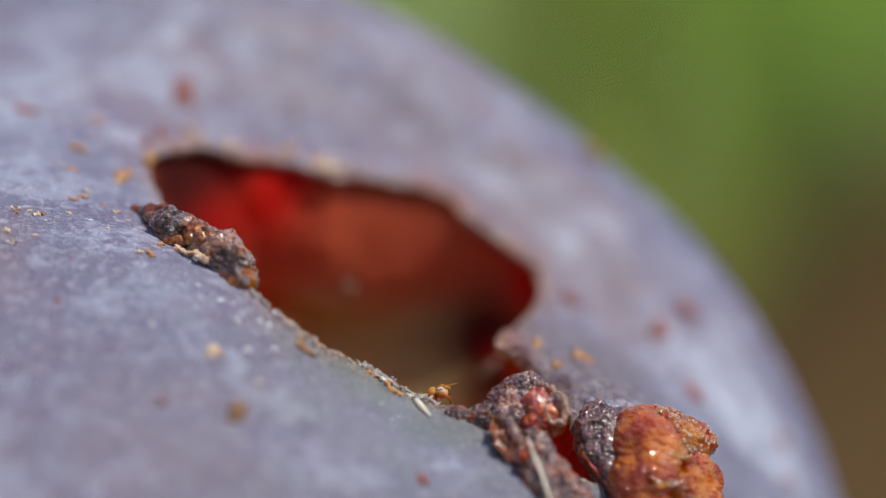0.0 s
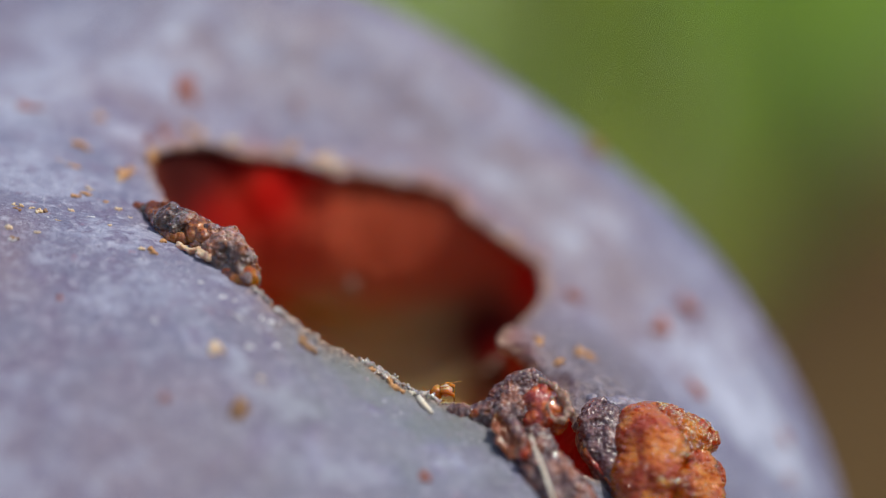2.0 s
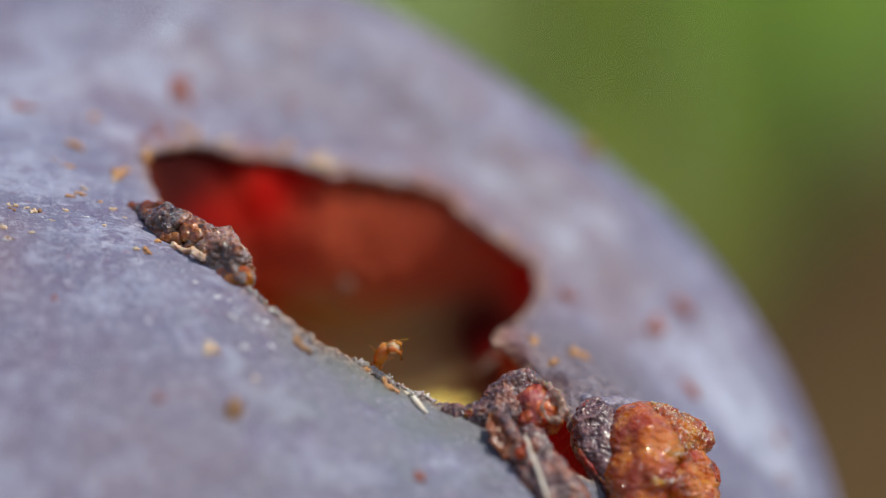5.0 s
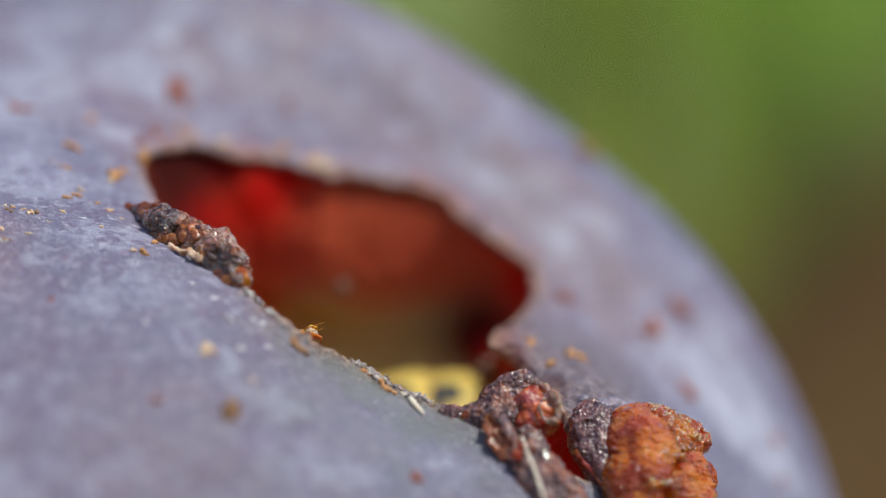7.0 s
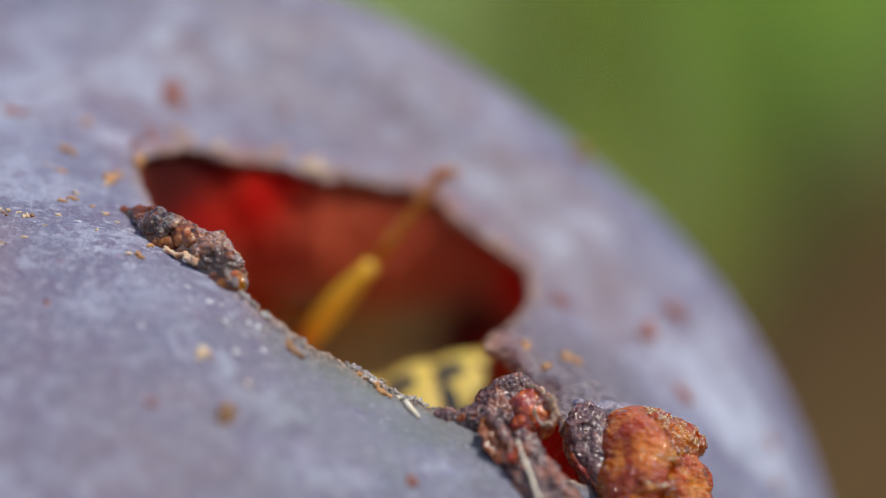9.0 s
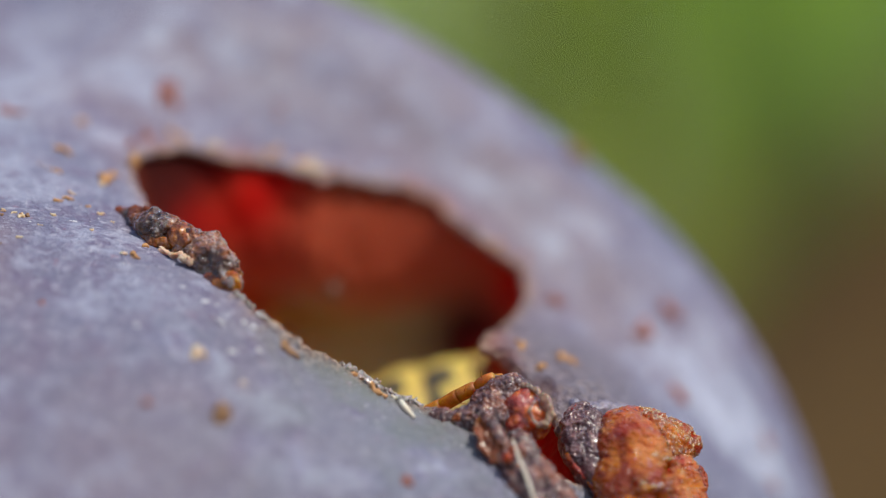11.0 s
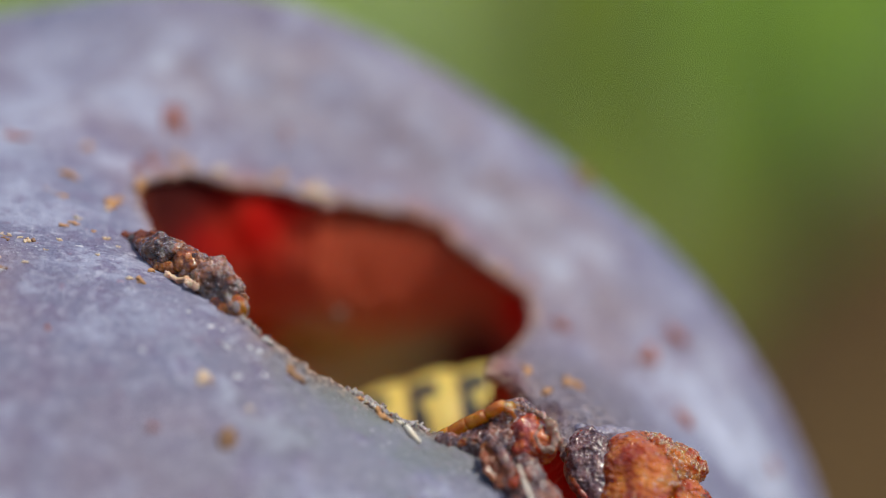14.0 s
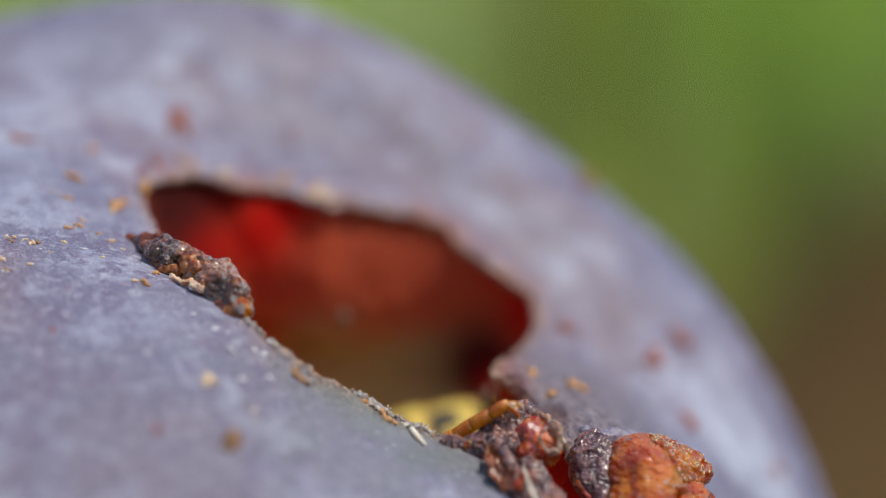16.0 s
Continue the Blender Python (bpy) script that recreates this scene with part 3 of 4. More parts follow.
def build_grass():
    rnd = random.Random(21)
    verts, faces = [], []
    for i in range(5000):
        y = rnd.uniform(0.45, 2.9)
        x = rnd.uniform(-0.6, 0.6)
        h = rnd.uniform(0.008, 0.03)
        a = rnd.uniform(0, 6.28)
        dx, dy = math.cos(a) * 0.0022, math.sin(a) * 0.0022
        lx, ly = rnd.gauss(0, 0.012), rnd.gauss(0, 0.012)
        b = len(verts)
        verts += [(x - dx, y - dy, 0.0), (x + dx, y + dy, 0.0), (x + lx * 0.5 + dx * 0.6, y + ly * 0.5 + dy * 0.6, h * 0.6),
                  (x + lx * 0.5 - dx * 0.6, y + ly * 0.5 - dy * 0.6, h * 0.6), (x + lx, y + ly, h)]
        faces += [(b, b + 1, b + 2, b + 3), (b + 3, b + 2, b + 4)]
    whole("dry_grass", mesh_from("dry_grass", verts, faces, STRAW), "short dry grass scattered over the soil", "grass", kind="stuff")


build_grass()


# ---- gum and crumbs on the skin ----
LATTICE = np.random.RandomState(5).rand(32, 32, 32)


def value_noise(p):
    """Smooth lattice noise in 0..1 for an array of points."""
    f = np.floor(p).astype(int)
    t = p - f
    t = t * t * (3 - 2 * t)
    i, j, k = f[..., 0] & 31, f[..., 1] & 31, f[..., 2] & 31
    i1, j1, k1 = (i + 1) & 31, (j + 1) & 31, (k + 1) & 31
    x, y, z = t[..., 0], t[..., 1], t[..., 2]
    a = LATTICE[i, j, k] * (1 - x) + LATTICE[i1, j, k] * x
    b = LATTICE[i, j1, k] * (1 - x) + LATTICE[i1, j1, k] * x
    c = LATTICE[i, j, k1] * (1 - x) + LATTICE[i1, j, k1] * x
    d = LATTICE[i, j1, k1] * (1 - x) + LATTICE[i1, j1, k1] * x
    return (a * (1 - y) + b * y) * (1 - z) + (c * (1 - y) + d * y) * z


def relief(p, per_mm, octaves, ridged):
    out, amp, total = 0.0, 1.0, 0.0
    for o in range(octaves):
        v = value_noise(p * per_mm * 2.0 ** o + 7.3 * o)
        v = 1 - np.abs(2 * v - 1) * 1.6 if ridged else 2 * v - 1
        out, total, amp = out + amp * v, total + amp, amp * 0.55
    return out / total


def blob_mesh(name, rods, mat, voxel=0.035, rough=0.12, per_mm=1.5, octaves=4, ridged=False, blend=0.08, seed=0.0):
    """One lumpy closed skin round rods (two ends and a radius, mm), by a distance field and surface nets. Its origin is the rods' middle."""
    ends = np.array([r[:6] for r in rods], dtype=float).reshape(-1, 3)
    o = ends.mean(axis=0)
    reach = rough * 2.0 + voxel * 3 + blend * 2.5
    pad = max(r[6] for r in rods) + rough * 2.0 + voxel * 3
    lo, hi = ends.min(axis=0) - pad, ends.max(axis=0) + pad
    n = np.ceil((hi - lo) / voxel).astype(int) + 1
    acc = np.zeros(tuple(n))
    for r in rods:
        a, b = np.array(r[:3]), np.array(r[3:6])
        i0 = np.maximum(0, np.floor((np.minimum(a, b) - r[6] - reach - lo) / voxel).astype(int))
        i1 = np.minimum(n, np.ceil((np.maximum(a, b) + r[6] + reach - lo) / voxel).astype(int) + 1)
        x, y, z = np.meshgrid(*[lo[k] + voxel * np.arange(i0[k], i1[k]) for k in range(3)], indexing="ij", sparse=True)
        ab = b - a
        t = np.clip(((x - a[0]) * ab[0] + (y - a[1]) * ab[1] + (z - a[2]) * ab[2]) / max(ab @ ab, 1e-9), 0, 1)
        d = np.sqrt((x - a[0] - t * ab[0]) ** 2 + (y - a[1] - t * ab[1]) ** 2 + (z - a[2] - t * ab[2]) ** 2) - r[6]
        acc[i0[0]:i1[0], i0[1]:i1[1], i0[2]:i1[2]] += np.exp(-np.clip(d / blend, -40, 40))
    d = np.full(acc.shape, 1e3)
    some = acc > 1e-17
    d[some] = -blend * np.log(acc[some])
    band = np.stack(np.nonzero(np.abs(d) < rough * 1.7 + voxel * 2), axis=-1)
    d[tuple(band.T)] -= rough * relief(lo + voxel * band + seed, per_mm, octaves, ridged)
    ins = d < 0
    # one vertex in each cell that the surface crosses
    count = np.zeros(tuple(n - 1), dtype=np.int8)
    corner = [(i, j, k) for i in (0, 1) for j in (0, 1) for k in (0, 1)]
    for q in corner:
        count += ins[q[0]:n[0] - 1 + q[0], q[1]:n[1] - 1 + q[1], q[2]:n[2] - 1 + q[2]]
    base = np.stack(np.nonzero((count > 0) & (count < 8)), axis=-1)
    idx = -np.ones(tuple(n - 1), dtype=int)
    idx[tuple(base.T)] = np.arange(len(base))
    c, w = np.zeros((len(base), 3)), np.zeros(len(base))
    at = {q: d[tuple((base + np.array(q)).T)] for q in corner}
    for p in corner:
        for ax in range(3):
            if p[ax]:
                continue
            q = tuple(p[i] + (i == ax) for i in range(3))
            x = (at[p] < 0) != (at[q] < 0)
            t = np.where(x, at[p] / np.where(x, at[p] - at[q], 1.0), 0.0)
            pos = np.array(p, dtype=float) + t[:, None] * (np.array(q) - np.array(p))
            c += np.where(x[:, None], pos, 0.0)
            w += x
    verts = (lo + voxel * (base + c / np.maximum(w, 1)[:, None]) - o) * MM
    faces = []
    for ax in range(3):
        u, v = (ax + 1) % 3, (ax + 2) % 3
        a = ins.take(range(0, n[ax] - 1), axis=ax)
        b = ins.take(range(1, n[ax]), axis=ax)
        cell = np.stack(np.nonzero(a != b), axis=-1)
        keep = (cell[:, u] > 0) & (cell[:, v] > 0) & (cell[:, u] < n[u] - 1) & (cell[:, v] < n[v] - 1)
        cell = cell[keep]
        eu, ev = np.eye(3, dtype=int)[u], np.eye(3, dtype=int)[v]
        quad = [idx[tuple((cell - s * eu - r * ev).T)] for s, r in ((0, 0), (1, 0), (1, 1), (0, 1))]
        quad = np.stack(quad, axis=-1)
        flip = ~a[tuple(cell.T)]
        quad[flip] = quad[flip][:, ::-1]
        faces += [tuple(q) for q in quad.tolist() if min(q) >= 0]
    return mesh_from(name, verts.tolist(), faces, mat), Vector(o) * MM


def dots(*pts):
    """Single balls as rods of no length."""
    return [(x, y, z, x, y, z, r) for x, y, z, r in pts]


def chain(*pts):
    """Rods from each point to the next."""
    return [(*p[:3], *q[:3], (p[3] + q[3]) / 2) for p, q in zip(pts, pts[1:])]


def sheet_mesh(name, pts, across, mat, thick=0.035, rough=0.16):
    """A thin curled flake along points in mm; across: its width at each point. Ragged edges, real thickness."""
    pts = [np.array(p) for p in pts]
    o = sum(pts) / len(pts)
    n, half = len(pts), 6
    rows = []
    for i in np.linspace(0, n - 1, 26):
        a = min(int(i), n - 2)
        p = pts[a] * (1 - i + a) + pts[a + 1] * (i - a)
        w = np.interp(i, range(n), across)
        d = pts[a + 1] - pts[a]
        side = np.cross(d, (0.0, -1.0, 0.25))
        side /= max(np.linalg.norm(side), 1e-9)
        up = np.cross(side, d / max(np.linalg.norm(d), 1e-9))
        w *= 0.75 + 0.6 * noise.noise(Vector(p * 4))
        rows.append([p + side * w * s / half * 0.5 + up * (0.25 * w * (s / half) ** 2 + rough * noise.noise(Vector((p + side * s * w / half) * 6))) for s in range(-half, half + 1)])
    m = 2 * half + 1
    top = [(v - o) * MM for r in rows for v in r]
    k = len(top)
    low = [v + np.array((0, thick, -thick)) * 0.7 * MM for v in top]
    faces = []
    for r in range(len(rows) - 1):
        for c in range(m - 1):
            q = r * m + c
            faces += [(q, q + 1, q + m + 1, q + m), (k + q, k + q + m, k + q + m + 1, k + q + 1)]
        for c in (0, m - 1):
            q = r * m + c
            faces.append((q, q + m, k + q + m, k + q) if c == 0 else (q + m, q, k + q, k + q + m))
    for r in (0, len(rows) - 1):
        for c in range(m - 1):
            q = r * m + c
            faces.append((q + 1, q, k + q, k + q + 1) if r == 0 else (q, q + 1, k + q + 1, k + q))
    return mesh_from(name, top + low, faces, mat), Vector(o) * MM


def grain_mesh(name, me, origin, count, r0, r1, mat, seed):
    """Tiny rounded grains sitting on the upper and front faces of a lump."""
    rnd = random.Random(seed)
    co = [v.co.copy() + origin for v in me.vertices]
    up = [i for i, v in enumerate(me.vertices) if v.normal.z * 0.8 - v.normal.y * 0.5 + v.normal.x * 0.2 > 0.35]
    ico = bmesh.new()
    bmesh.ops.create_icosphere(ico, subdivisions=1, radius=1.0)
    ball = [v.co.copy() for v in ico.verts]
    tris = [tuple(v.index for v in f.verts) for f in ico.faces]
    ico.free()
    verts, faces = [], []
    for i in rnd.sample(up, min(count, len(up))):
        r = rnd.uniform(r0, r1) * MM
        m = Euler((rnd.uniform(0, 3), rnd.uniform(0, 3), rnd.uniform(0, 3))).to_matrix() @ Matrix.Diagonal((1.0, rnd.uniform(0.5, 1.1), rnd.uniform(0.4, 0.8)))
        b = len(verts)
        verts += [co[i] + m @ v * r for v in ball]
        faces += [tuple(b + k for k in f) for f in tris]
    return mesh_from(name, verts, faces, mat)


GRAINS = {  # part: how many grains, smallest and largest radius in mm
    "upper_grain": (170, 0.015, 0.04), "lower_grain": (70, 0.012, 0.03), "gum": (60, 0.010, 0.024),
}


def clump(name, pieces, label, category):
    """A thing of several lumpy parts; pieces: (part name, rods, material, options, label)."""
    top = tagged(new(name), label, category)
    top.location = Vector(pieces[0][1][0][:3]) * MM
    for i, (pn, rods, mat, opts, lab) in enumerate(pieces):
        me, o = sheet_mesh(pn, [r[:3] for r in rods], [r[3] for r in rods], mat) if opts is None else blob_mesh(pn, rods, mat, seed=i * 1.7 + len(name), **opts)
        ob = part(pn, me, mat, top, lab)
        ob.location = o - top.location
        if pn in GRAINS:
            count, r0, r1 = GRAINS[pn]
            # amber gets sugary grains; the gum's pale ones are added as glints
            gm = GRAIN if mat in (AMBER, FROSTED) else SILVER
            part("grains", grain_mesh("grains", me, Vector((0, 0, 0)), count, r0, r1, gm, i + 3), gm, ob, "glistening sugary grains" if gm == GRAIN else "tiny pale grains added as silver glints")
    return top


clump("dried_gum", [
    ("gum", chain((-7.99, 1.5, 32.49, 0.12), (-7.66, 1, 32.36, 0.27), (-7.32, 0.5, 32.21, 0.36), (-6.94, 0.25, 32.11, 0.34), (-6.55, 0.1, 31.96, 0.3), (-6.17, -0.1, 31.75, 0.33), (-5.82, -0.35, 31.54, 0.4), (-5.49, -0.6, 31.3, 0.42), (-5.25, -0.9, 31.01, 0.36), (-5.14, -1.15, 30.73, 0.2)) +
     dots((-7.43, 0.35, 31.99, 0.24), (-7.03, 0.1, 31.9, 0.26), (-6.58, -0.15, 31.69, 0.26), (-5.97, -0.6, 31.3, 0.28), (-5.66, -0.85, 31.01, 0.3), (-5.41, -1.05, 30.83, 0.24)), GUM, dict(rough=0.27, per_mm=2.3, octaves=4, voxel=0.022, blend=0.08), "dark brown dried gum with a silvery sheen"),
    ("bead", dots((-6.57, 0, 32.02, 0.28), (-6.35, -0.25, 31.81, 0.28), (-6.49, 0.25, 32.2, 0.17), (-6.68, -0.1, 31.81, 0.2)), BEAD, dict(rough=0.11, per_mm=2.4, octaves=4, voxel=0.022), "translucent orange-brown bead"),
    ("bead", chain((-7.52, 0.3, 31.99, 0.12), (-7.26, 0.05, 31.81, 0.17), (-6.95, -0.1, 31.72, 0.13)), BEAD, dict(rough=0.10, per_mm=3.0, octaves=4, voxel=0.022), "glassy brown lower edge"),
    ("bead", chain((-5.76, -1.05, 30.86, 0.12), (-5.47, -1.25, 30.68, 0.16), (-5.25, -1.35, 30.61, 0.12)), BEAD, dict(rough=0.10, per_mm=3.0, octaves=4, voxel=0.022), "glassy amber-brown lower edge"),
    ("brown_flake", chain((-8.31, 1.7, 32.67, 0.07), (-8.09, 1.5, 32.58, 0.16), (-7.82, 1.2, 32.51, 0.18), (-7.54, 1, 32.6, 0.14)), CHIP, dict(rough=0.16, per_mm=3.5, voxel=0.024, blend=0.05), "red-brown flake"),
    ("flake", chain((-7.05, -0.25, 31.57, 0.05), (-6.75, -0.5, 31.42, 0.1), (-6.53, -0.6, 31.48, 0.08), (-6.44, -0.75, 31.33, 0.07)), CREAM, dict(rough=0.15, per_mm=4.5, voxel=0.018, blend=0.04), "pale crisp flake"),
    ("flake", chain((-6.44, -0.7, 31.39, 0.05), (-6.25, -0.85, 31.25, 0.1), (-6.08, -0.8, 31.29, 0.04)), CREAM, dict(rough=0.12, per_mm=4.5, voxel=0.018, blend=0.04), "small pale orange flake"),
    ("amber_tip", dots((-5.16, -1.2, 30.86, 0.2), (-5.08, -1.3, 30.64, 0.14)), AMBER, dict(rough=0.10, per_mm=3.0, voxel=0.022), "amber tip"),
], "dark brown wet-looking gum dried on the hole's rim", "gum")

clump("scab_knob", [
    ("crust", dots((1.63, -0.6, 27.46, 0.42), (1.96, -0.4, 27.78, 0.36), (2.31, -0.2, 27.92, 0.3), (1.4, -0.95, 27.14, 0.28), (1.8, -0.8, 27.18, 0.34)) +
     chain((1.43, -0.95, 27.14, 0.26), (0.98, -1, 27.08, 0.2), (0.51, -1, 27.14, 0.12), (0.18, -1.05, 27.22, 0.05)), CRUST, dict(rough=0.15, per_mm=3.2, octaves=4, ridged=True, voxel=0.022), "purple-brown wrinkled crust"),
    ("red_gum", dots((2.35, -0.75, 27.46, 0.34), (2.71, -0.75, 27.22, 0.36), (2.47, -1, 26.96, 0.28), (2.95, -0.75, 26.92, 0.24), (2.66, -0.45, 27.69, 0.3), (2.24, -1.1, 26.94, 0.18)), RED_GUM, dict(rough=0.15, per_mm=1.7, octaves=4, voxel=0.026, blend=0.14), "glossy orange-red gum"),
    ("curled_flake", chain((2.48, -0.45, 28.02, 0.06), (2.89, -0.75, 27.88, 0.1), (3.14, -1, 27.59, 0.11), (3.27, -1.1, 27.21, 0.11), (3.09, -1.2, 26.97, 0.08), (2.82, -1.3, 27.07, 0.06), (2.68, -1.3, 27.36, 0.05), (2.79, -1.25, 27.63, 0.04)) +
     chain((3.14, -0.9, 27.59, 0.12), (2.99, -0.9, 27.38, 0.1)), FLAKE, dict(rough=0.13, per_mm=3.0, voxel=0.020, blend=0.03), "pale glassy curl of skin"),
    ("shaded_crust", chain((2.39, -1.35, 26.56, 0.24), (2.48, -1.6, 26.25, 0.32), (2.86, -1.9, 25.65, 0.36), (3.25, -2.1, 25.1, 0.42), (3.76, -2.3, 24.37, 0.5)) +
     chain((1.93, -1.9, 26.26, 0.26), (2.37, -2.3, 25.55, 0.36), (2.8, -2.5, 24.83, 0.4)), CRUST, dict(rough=0.13, per_mm=4.2, octaves=4, ridged=True, voxel=0.025), "dark speckled crust along the slit"),
    ("chip", [(1.33, -1.45, 27.16, 0.25), (1.48, -1.85, 26.82, 0.62), (1.62, -2.2, 26.46, 0.66), (1.73, -2.45, 26.06, 0.2)], CHIP, None, "brown translucent chip on edge"),
    ("chip_edge", chain((1.51, -1.55, 27.17, 0.06), (1.8, -1.9, 26.85, 0.13), (2, -2.2, 26.5, 0.13), (2.11, -2.5, 26.12, 0.1), (2.26, -2.6, 25.74, 0.06)), CRUST, dict(rough=0.13, per_mm=3.5, voxel=0.022, blend=0.05), "grey edge of the chip"),
    ("amber_bead", dots((2.06, -2.65, 26.18, 0.14), (2.23, -2.4, 26.41, 0.11), (0.83, -1.2, 27.2, 0.09), (1.07, -1.25, 27.15, 0.08), (0.68, -1.2, 27.09, 0.06)), AMBER, dict(rough=0.07, per_mm=3.0, voxel=0.02), "small amber beads"),
], "scabby knob of crust and red gum on the rim", "gum")

clump("skin_tatter", [
    ("crust", chain((4.09, 0.25, 27.3, 0.16), (3.9, -0.05, 26.96, 0.22), (3.86, -0.35, 26.58, 0.26), (4.03, -0.6, 26.11, 0.26), (4.41, -0.8, 25.59, 0.26), (4.73, -0.95, 25.03, 0.26)) +
     dots((4.32, 0, 26.95, 0.34), (4.25, -0.35, 26.41, 0.32), (4.55, -0.15, 26.66, 0.34), (4.54, -0.55, 26.02, 0.32)), TATTER, dict(rough=0.12, per_mm=2.2, octaves=4, ridged=True, voxel=0.023, blend=0.12), "purple-grey wrinkled skin"),
    ("fold", dots((4.29, 0.75, 27.22, 0.22), (4.6, 1.1, 27.27, 0.24), (4.98, 1.3, 27.23, 0.22), (3.94, 1.1, 27.45, 0.16), (5.34, 1.5, 27.13, 0.2)), FOLD, dict(rough=0.14, per_mm=2.0, octaves=5, voxel=0.025, blend=0.16), "frosted blue-grey fold of skin"),
    ("torn_edge", chain((3.93, 0.1, 27.43, 0.039), (3.68, -0.25, 27.01, 0.046), (3.58, -0.5, 26.62, 0.052), (3.72, -0.85, 26.13, 0.046), (4.1, -1.1, 25.6, 0.046), (4.47, -1.2, 25.16, 0.033)), RED_GUM, dict(rough=0.10, per_mm=4.0, voxel=0.022, blend=0.05), "reddish torn edge"),
], "torn tatter of wrinkled purple skin beside the slit", "skin")

clump("amber_clump", [
    ("amber_gum", dots((5.03, -0.2, 26.9, 0.46), (4.96, -0.55, 26.27, 0.52), (5.45, -0.75, 26.54, 0.6), (4.88, -0.95, 25.48, 0.6), (5.5, -1.2, 25.52, 0.7), (5.9, -0.75, 26.12, 0.56), (5.28, -1.3, 24.68, 0.8), (5.49, 0, 26.95, 0.4)), AMBER, dict(rough=0.09, per_mm=3.0, octaves=4, voxel=0.032, blend=0.18), "translucent amber gum"),
    ("upper_grain", dots((6.02, -0.25, 26.75, 0.42), (6.56, 0.3, 26.64, 0.44), (5.73, -0.05, 27.02, 0.34), (6.91, 0.6, 26.36, 0.32), (6.29, -0.5, 26.35, 0.4), (6.77, 0.1, 26.17, 0.28)), FROSTED, dict(rough=0.16, per_mm=4.2, octaves=3, voxel=0.026, blend=0.16), "grainy frosted top"),
    ("lower_grain", dots((6.58, -0.6, 25.64, 0.55), (6.93, 0, 25.39, 0.5), (6.18, -1.1, 25.22, 0.55), (6.79, -0.8, 24.8, 0.6)), AMBER, dict(rough=0.15, per_mm=3.6, octaves=4, voxel=0.028, blend=0.16), "grainy glistening amber lobe"),
    ("frosted_ridge", chain((5.57, -1.35, 26.06, 0.05), (5.94, -1.35, 26.15, 0.1), (6.35, -1.15, 26.02, 0.09), (6.79, -0.85, 25.89, 0.06)), FROSTED, dict(rough=0.11, per_mm=5.0, octaves=3, voxel=0.022, blend=0.06), "frosted ridge"),
    ("frosted_ridge", chain((5.4, -1.85, 25.53, 0.06), (5.61, -1.95, 25.35, 0.13), (5.99, -1.75, 25.4, 0.09), (6.37, -1.6, 25.27, 0.06)), FROSTED, dict(rough=0.11, per_mm=5.0, octaves=3, voxel=0.022, blend=0.06), "frosted ridge"),
], "grainy amber clump of moist gum beside the hole", "gum")

for pts, radii, seed in (
        ([(-4.97, -1.46, 30.43), (-4.51, -1.91, 30.02), (-4.07, -2.02, 29.66)], [0.03, 0.07, 0.02], 1.0),
        ([(-2.31, -0.99, 28.57), (-1.89, -0.75, 28.41), (-1.5, -0.62, 28.15), (-1.25, -0.6, 27.93)], [0.04, 0.13, 0.12, 0.03], 3.0),
        ([(-1.18, -0.63, 27.87), (-0.57, -0.65, 27.65), (0.1, -0.85, 27.36), (0.71, -1.01, 27.08)], [0.03, 0.06, 0.07, 0.05], 4.0)):
    rnd = random.Random(seed)
    rods = []
    for k in range(16 * (len(pts) - 1)):
        f = rnd.uniform(0, len(pts) - 1)
        a = min(int(f), len(pts) - 2)
        p, n = lay(np.array(pts[a]) * (1 - f + a) + np.array(pts[a + 1]) * (f - a) + np.array([rnd.uniform(-0.05, 0.05) for _ in range(3)]))
        w = radii[a] * (1 - f + a) + radii[a + 1] * (f - a)
        p, q = p + n * rnd.uniform(0.0, 0.6) * w, np.array([rnd.uniform(-1, 1) for _ in range(3)]) * rnd.uniform(0.03, 0.10)
        rods.append((*(p - q), *(p + q), rnd.uniform(0.018, 0.03) + 0.22 * w))
    me, o = blob_mesh("rim_crust", rods, RIM_CRUST, voxel=0.016, rough=0.03, per_mm=6.0, octaves=3, blend=0.015, seed=seed)
    whole("rim_crust", me, "crumbly dried grey crust along the torn skin edge", "crust", "crusts along the rim").location = o


def chip(name, th, ph, size, mat, label, lift=0.15, turn=0.0, lean=0.0, group="crumbs on the skin", seed=0, category="crumb"):
    """A small broken crumb resting on the skin; size in mm along, across, up."""
    p, n = on_skin(th, ph)
    p, n = lay(p)
    rnd = random.Random(seed + 40)
    a, c, h = 0.8 * size[0], 0.8 * size[1], 0.8 * size[2]
    t = min(a, c, h)
    rods = []
    for i in range(4):
        p0 = (rnd.uniform(-0.7, 0.7) * a, rnd.uniform(-0.7, 0.7) * c, rnd.uniform(-0.3, 0.3) * h)
        p1 = (rnd.uniform(-0.7, 0.7) * a, rnd.uniform(-0.7, 0.7) * c, rnd.uniform(-0.3, 0.3) * h)
        rods.append((*p0, *p1, t * rnd.uniform(0.35, 0.7)))
    me, _ = blob_mesh(name, rods, mat, voxel=max(a, c) / 11, rough=t * 0.6, per_mm=0.9 / t, octaves=2, blend=t * 0.2, seed=seed * 1.3)
    ob = whole(name, me, label, category, group)
    right = Vector((1, 0, 0))
    nz = Vector(n)
    rx = (right - nz * right.dot(nz)).normalized()
    ry = nz.cross(rx)
    m = Matrix((rx, ry, nz)).transposed().to_4x4()
    m.translation = Vector(p + n * size[2] * lift) * MM
    ob.matrix_world = m @ pose(0, 0, 0, lean, 0, turn)
    return ob


